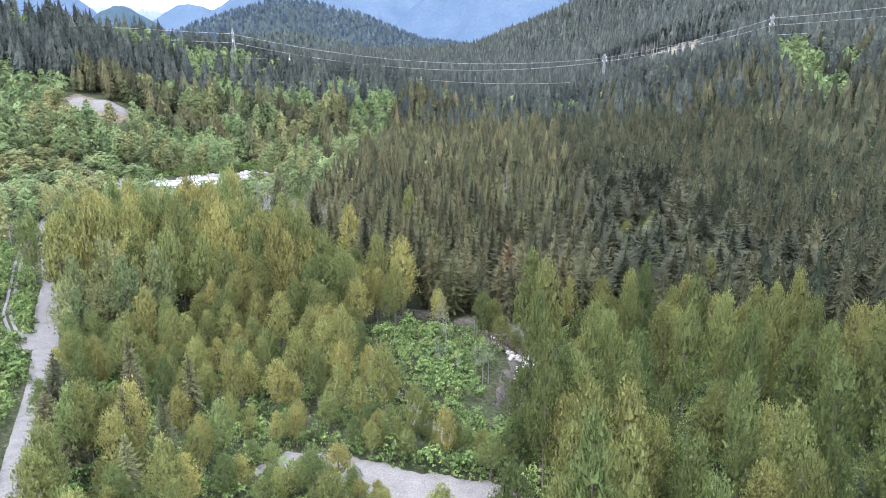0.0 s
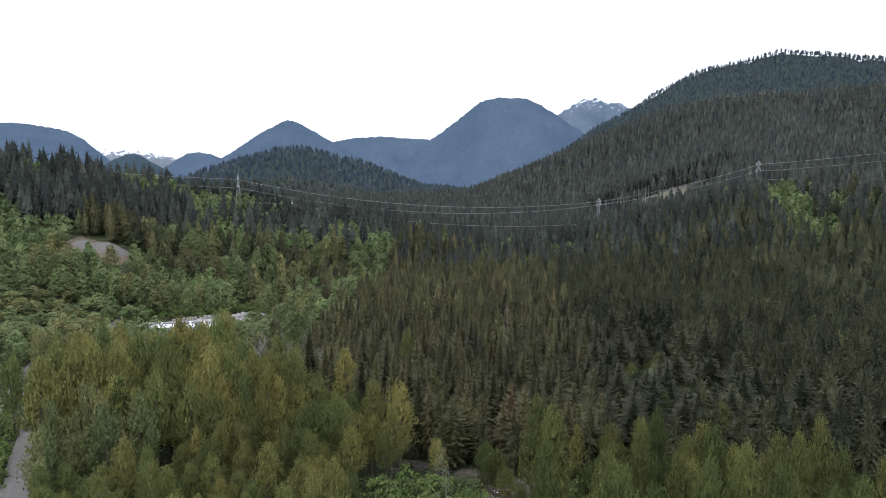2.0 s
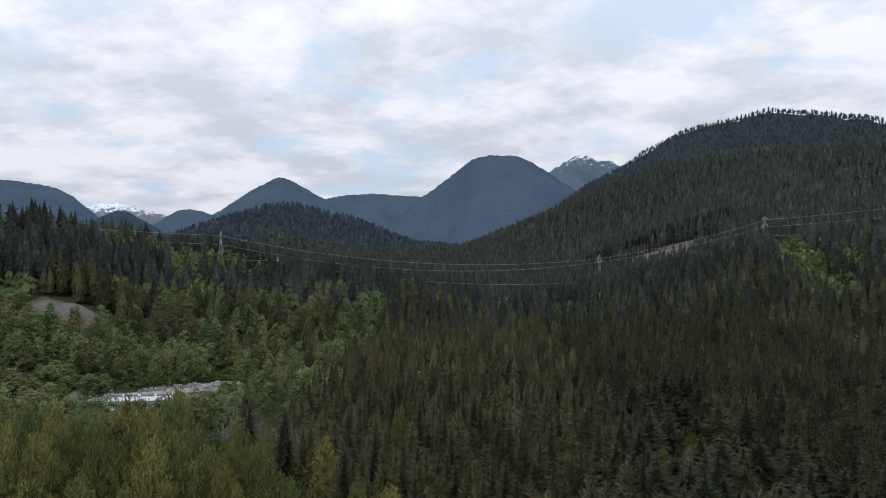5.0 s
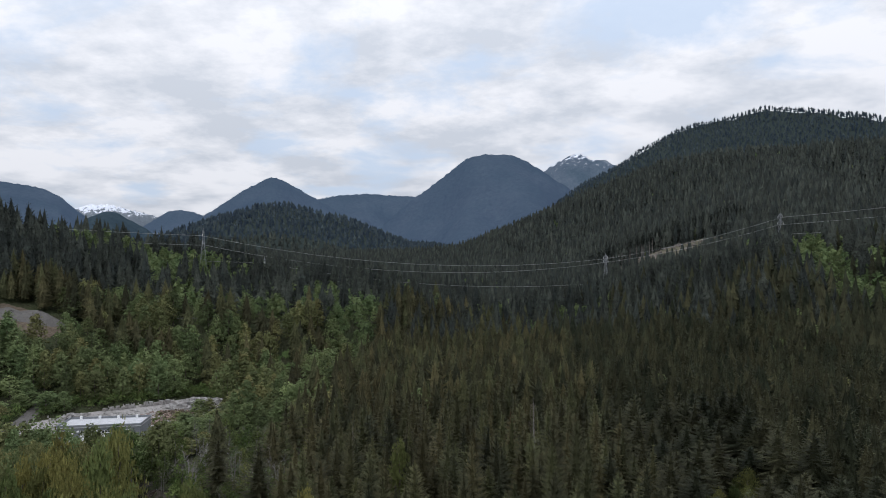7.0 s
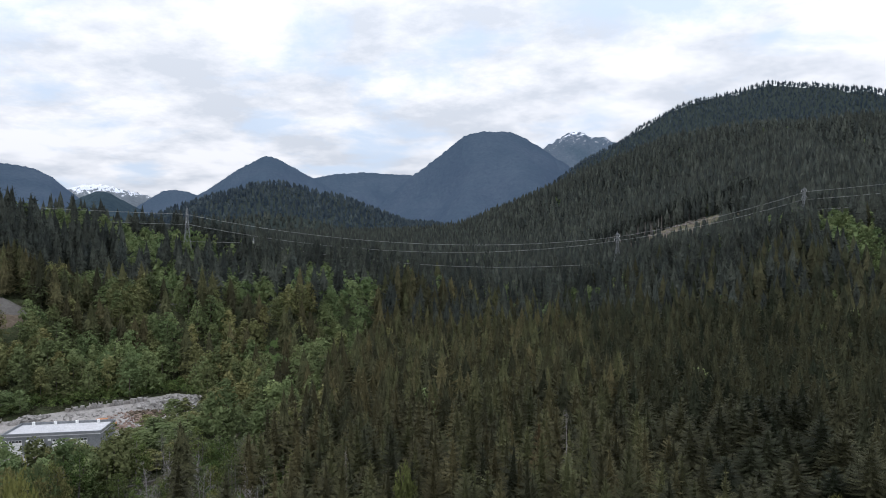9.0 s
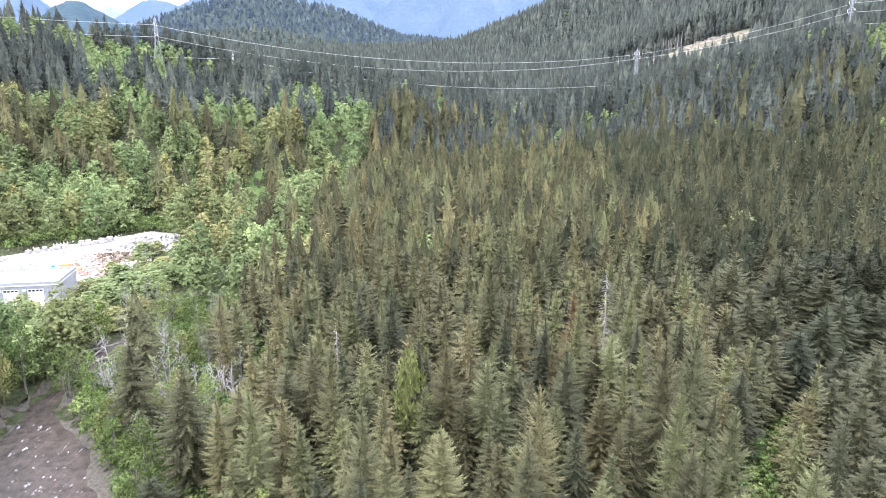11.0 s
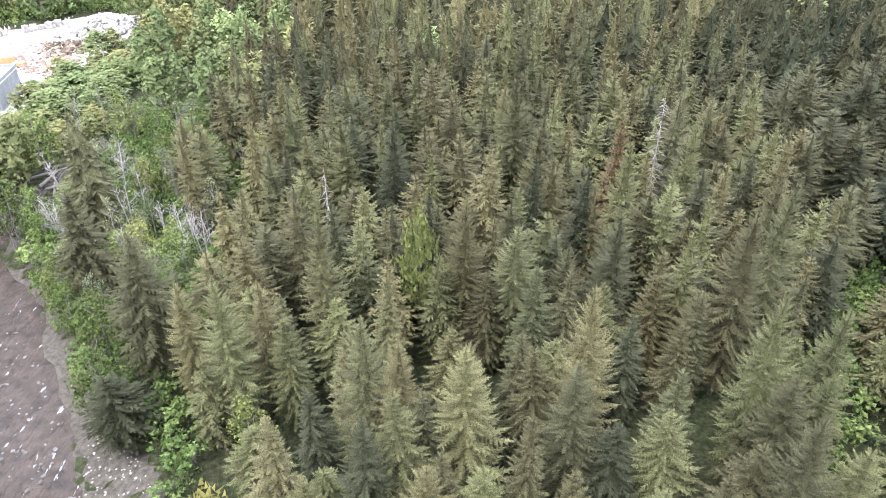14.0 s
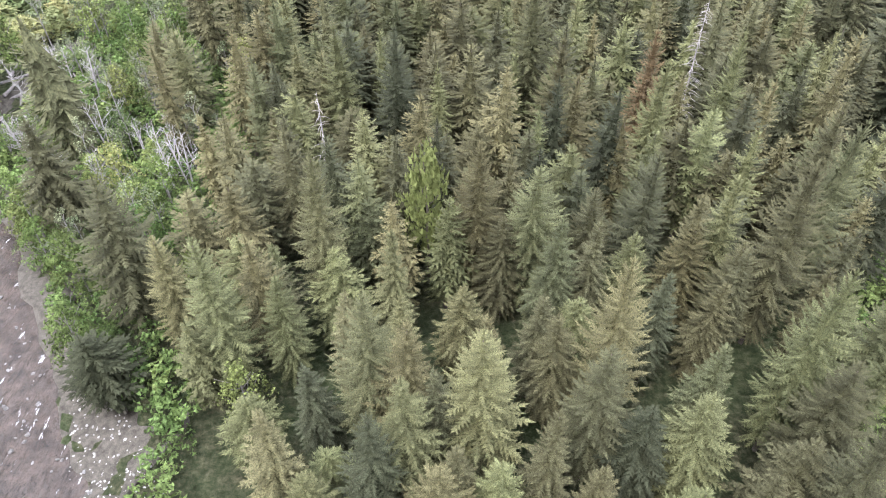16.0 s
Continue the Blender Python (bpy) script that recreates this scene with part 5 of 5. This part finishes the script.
patch("logged_strip", CUTBLOCK, strip_grass, 0.2, "logged brown strip with slash on the hillside", "clearing")
rubble("slash", CUTBLOCK, 260, 0.5, 2.2, grey_slash, "grey-brown logging slash on the cleared strip", 16, 0.0)
patch("rock_scar", [(268, 510), (276, 506), (292, 545), (284, 549)], white_gravel, 0.2, "pale bare scar in the green brush", "rock scar")
lawn_green = rough_surface("mown_grass", [(0.3, (0.07, 0.11, 0.035)), (0.7, (0.10, 0.15, 0.05))], 0.3)
patch("lawn", LAWN, lawn_green, 0.12, "small mown lawn behind the trees", "lawn")
ribbon("driveway", [(-86, 404), (-79, 412), (-70, 420)], [1.8, 2.2, 1.8], gravel, lambda x, y, a: height(x, y) + 0.2, "short pale driveway beside the lawn", "driveway")
ribbon("bench_road", [(-150, 480), (-138, 482), (-128, 470)], [2, 2.4, 2], gravel, lambda x, y, a: height(x, y) + 0.2, "pale dirt road climbing the bench", "road")


# ---- dead and pale trees ----
def snag_mesh(rng, h, twigs):
    """Dead conifer: bare tapering stem with short broken branches."""
    out = [tube([(0, 0, -0.5), (0.1, 0, h * 0.5), (0, 0.1, h)], [0.22, 0.14, 0.02], 6)]
    for k in range(twigs):
        z, a = h * rng.uniform(0.35, 0.97), rng.uniform(0, 6.28)
        q = 2.4 * (1 - z / h) ** 0.7 + 0.5
        c, s = math.cos(a), math.sin(a)
        out.append(tube([(0, 0, z), (q * 0.6 * c, q * 0.6 * s, z - 0.1 * q), (q * c, q * s, z - 0.35 * q)], [0.06, 0.04, 0.012], 3))
    return join(*out)


grey_wood = rough_surface("weathered_wood", [(0.3, (0.13, 0.115, 0.11)), (0.7, (0.25, 0.23, 0.22))], 3.0)
for i, (x, y, top) in enumerate(SNAGS):
    ob = new("dead_conifer", mesh_from("dead_conifer", *snag_mesh(np.random.RandomState(200 + i), top - 1.5, 90 if i < 1 else 45), [grey_wood]))
    tagged(ob, "dead grey conifer with bare broken branches", "dead tree", "dead trees in the wood").matrix_basis = Matrix.Translation((x, y, ground_z(x, y)))

for q in np.linspace(0, 1, 26):
    x, y, w = (np.interp(q, [0, 0.3, 0.55, 1], v) for v in ((-79, -84, -82, -66), (292, 272, 258, 231), (1, 3.0, 6.5, 9.3)))
    tall = rng.uniform(0.9, 1.5)
    plant(willows, rng.randint(0, 4), float(x) - float(w) * 0.95 - rng.uniform(1.5, 5.5), float(y) - float(w) * 0.35, tall, (0.4 + 0.6 * tall) * rng.uniform(0.9, 1.15), used_w)

alders = []
for k in range(3):
    r = np.random.RandomState(220 + k)
    alders.append(thing_from("alder_tree", [("trunk", limbs(r, 13.0, 2.2, 16, 0.35, 0.075), pale_bark), ("crown", leaf_crown(r, 13.0, 2.3, 34, 10, 0.15, base=0.4, core=0), alder_leaves)], "thin pale-barked alder with sparse young leaves", "alder tree", "pale alders by the water"))
used_a = set()
ax, ay = [], []
for x0, x1, y0, y1, n in ((-84, -50, 262, 312, 46), (-2, 13, 126, 158, 12), (-64, -42, 244, 286, 34), (58, 110, 172, 235, 18), (-30, 0, 168, 190, 8)):
    ax += list(rng.uniform(x0, x1, n))
    ay += list(rng.uniform(y0, y1, n))
dist, wid = along(np.array(ax), np.array(ay), RIVER, RIVER_WIDTH)
for x, y, d, w in zip(ax, ay, dist, wid):
    if d > w + 0.5:
        tall = rng.uniform(0.65, 1.15)
        plant(alders, rng.randint(0, 3), x, y, tall, tall, used_a)



def bare_alder_mesh(rng, h):
    """Leafless pale alder: leaning stems that fork into thin twigs."""
    out = []
    for k in range(rng.randint(1, 4)):
        a, tilt = rng.uniform(0, 6.28), rng.uniform(0.03, 0.2)
        ux, uy, top = math.cos(a) * tilt, math.sin(a) * tilt, h * rng.uniform(0.75, 1.0)
        out.append(tube([(0.3 * k * ux, 0.3 * k * uy, -0.5), (ux * top * 0.5, uy * top * 0.5, top * 0.5), (ux * top, uy * top, top)], [0.15, 0.1, 0.02], 5))
        for _ in range(13):
            z, b = top * rng.uniform(0.35, 0.97), rng.uniform(0, 6.28)
            q = (0.6 + 2.2 * (1 - z / top)) * rng.uniform(0.6, 1.2)
            p0 = (ux * z, uy * z, z)
            p1 = (p0[0] + q * math.cos(b), p0[1] + q * math.sin(b), z + q * rng.uniform(0.5, 1.0))
            out.append(tube([p0, p1], [0.055, 0.018], 3))
            for _ in range(3):
                g, f = rng.uniform(0.35, 0.9), rng.uniform(0, 6.28)
                m = tuple(p0[i] + g * (p1[i] - p0[i]) for i in range(3))
                out.append(tube([m, (m[0] + 0.55 * math.cos(f), m[1] + 0.55 * math.sin(f), m[2] + rng.uniform(0.3, 0.7))], [0.03, 0.012], 3))
    return join(*out)


silver_bark = rough_surface("silver_bark", [(0.3, (0.2, 0.185, 0.18)), (0.7, (0.36, 0.34, 0.335))], 3.0)
bare_shapes = [mesh_from("bare_alder", *bare_alder_mesh(np.random.RandomState(230 + k), 11.0), [silver_bark]) for k in range(4)]
twig = np.random.RandomState(31)
for x0, x1, y0, y1, n in ((-79, -62, 262, 288, 20), (-60, -44, 252, 280, 20), (70, 110, 178, 215, 9)):
    for _ in range(n):
        x, y = twig.uniform(x0, x1), twig.uniform(y0, y1)
        ob = tagged(new("bare_alder", bare_shapes[twig.randint(0, 4)]), "leafless silver-grey alder with thin twigs by the water", "alder tree", "bare alders by the water")
        size = twig.uniform(0.65, 1.15)
        ob.matrix_basis = Matrix.LocRotScale((x, y, ground_z(x, y)), Euler((0, 0, twig.uniform(0, 6.28))), (size, size, size))

logs = np.random.RandomState(9)
for k in range(22):
    x, y, a, n = logs.uniform(-84, -68), logs.uniform(282, 302), logs.uniform(0, 3.14), logs.uniform(4, 9)
    bm = bar((-n / 2, 0, 0), (n / 2, 0, 0.5), 0.3, 7, 0.16)
    me = bpy.data.meshes.new("driftwood_log")
    bm.to_mesh(me)
    bm.free()
    me.materials.append(grey_wood)
    ob = tagged(new("driftwood_log", me), "bleached grey driftwood log in a jam by the river", "log", "logs of the jam")
    ob.matrix_basis = Matrix.Translation((x, y, ground_z(x, y) + 0.3 + 0.5 * (k % 2))) @ Matrix.Rotation(a, 4, "Z")

# tall bare-stemmed conifers at the edge of the logged strip
edge = np.random.RandomState(12)
ex = np.linspace(180, 345, 84) + edge.uniform(-2, 2, 84)
ey = np.interp(ex, [180, 205, 245, 295, 345], [905, 908, 900, 866, 830]) + edge.uniform(0, 12, 84)
tall_crown = conifer(np.random.RandomState(240), 24.0, 2.3, 11, 7, 2, 0.45, 0, 0.55, 0.4)
bare_tree = (tall_crown, tube([(0, 0, -0.6), (0, 0, 22)], [0.5, 0.12], 5))
scatter_mesh("edge_conifers", [bare_tree], spots_for(ex, ey, 1.1, 1.45), [needles_hazed, pale_bark], "tall conifers with long bare stems at the logged edge", "conifers")

# utility pole by the road
pole = tagged(new("utility_pole"), "weathered wooden utility pole beside the gravel road", "utility pole")
pole.matrix_basis = Matrix.Translation((-146, 228, ground_z(-146, 228)))
part("post", bar((0, 0, -1), (0, 0, 10), 0.17, 8, 0.11), grey_wood, pole)
part("cross_arm", box_bm(2.4, 0.12, 0.14, Matrix.Translation((0, 0, 9.2))), grey_wood, pole)


# ---- parked car by the lawn ----
def parked_car(x, y, turn):
    car = tagged(new("car"), "white car parked beside the lawn", "car")
    car.matrix_basis = Matrix.Translation((x, y, ground_z(x, y) + 0.1)) @ Matrix.Rotation(turn, 4, "Z")
    part("body", box_bm(4.4, 1.8, 0.75, Matrix.Translation((0, 0, 0.7)), 0.15), white_paint, car)
    part("cabin", box_bm(2.3, 1.6, 0.6, Matrix.Translation((-0.2, 0, 1.35)), 0.2), window_glass, car, "dark glazed cabin")
    for sx in (-1.35, 1.35):
        for sy in (-0.85, 0.85):
            part("wheel", bar((sx, sy - 0.1, 0.34), (sx, sy + 0.1, 0.34), 0.34, 12), window_glass, car, "black tyre")


parked_car(-93, 452, 0.4)
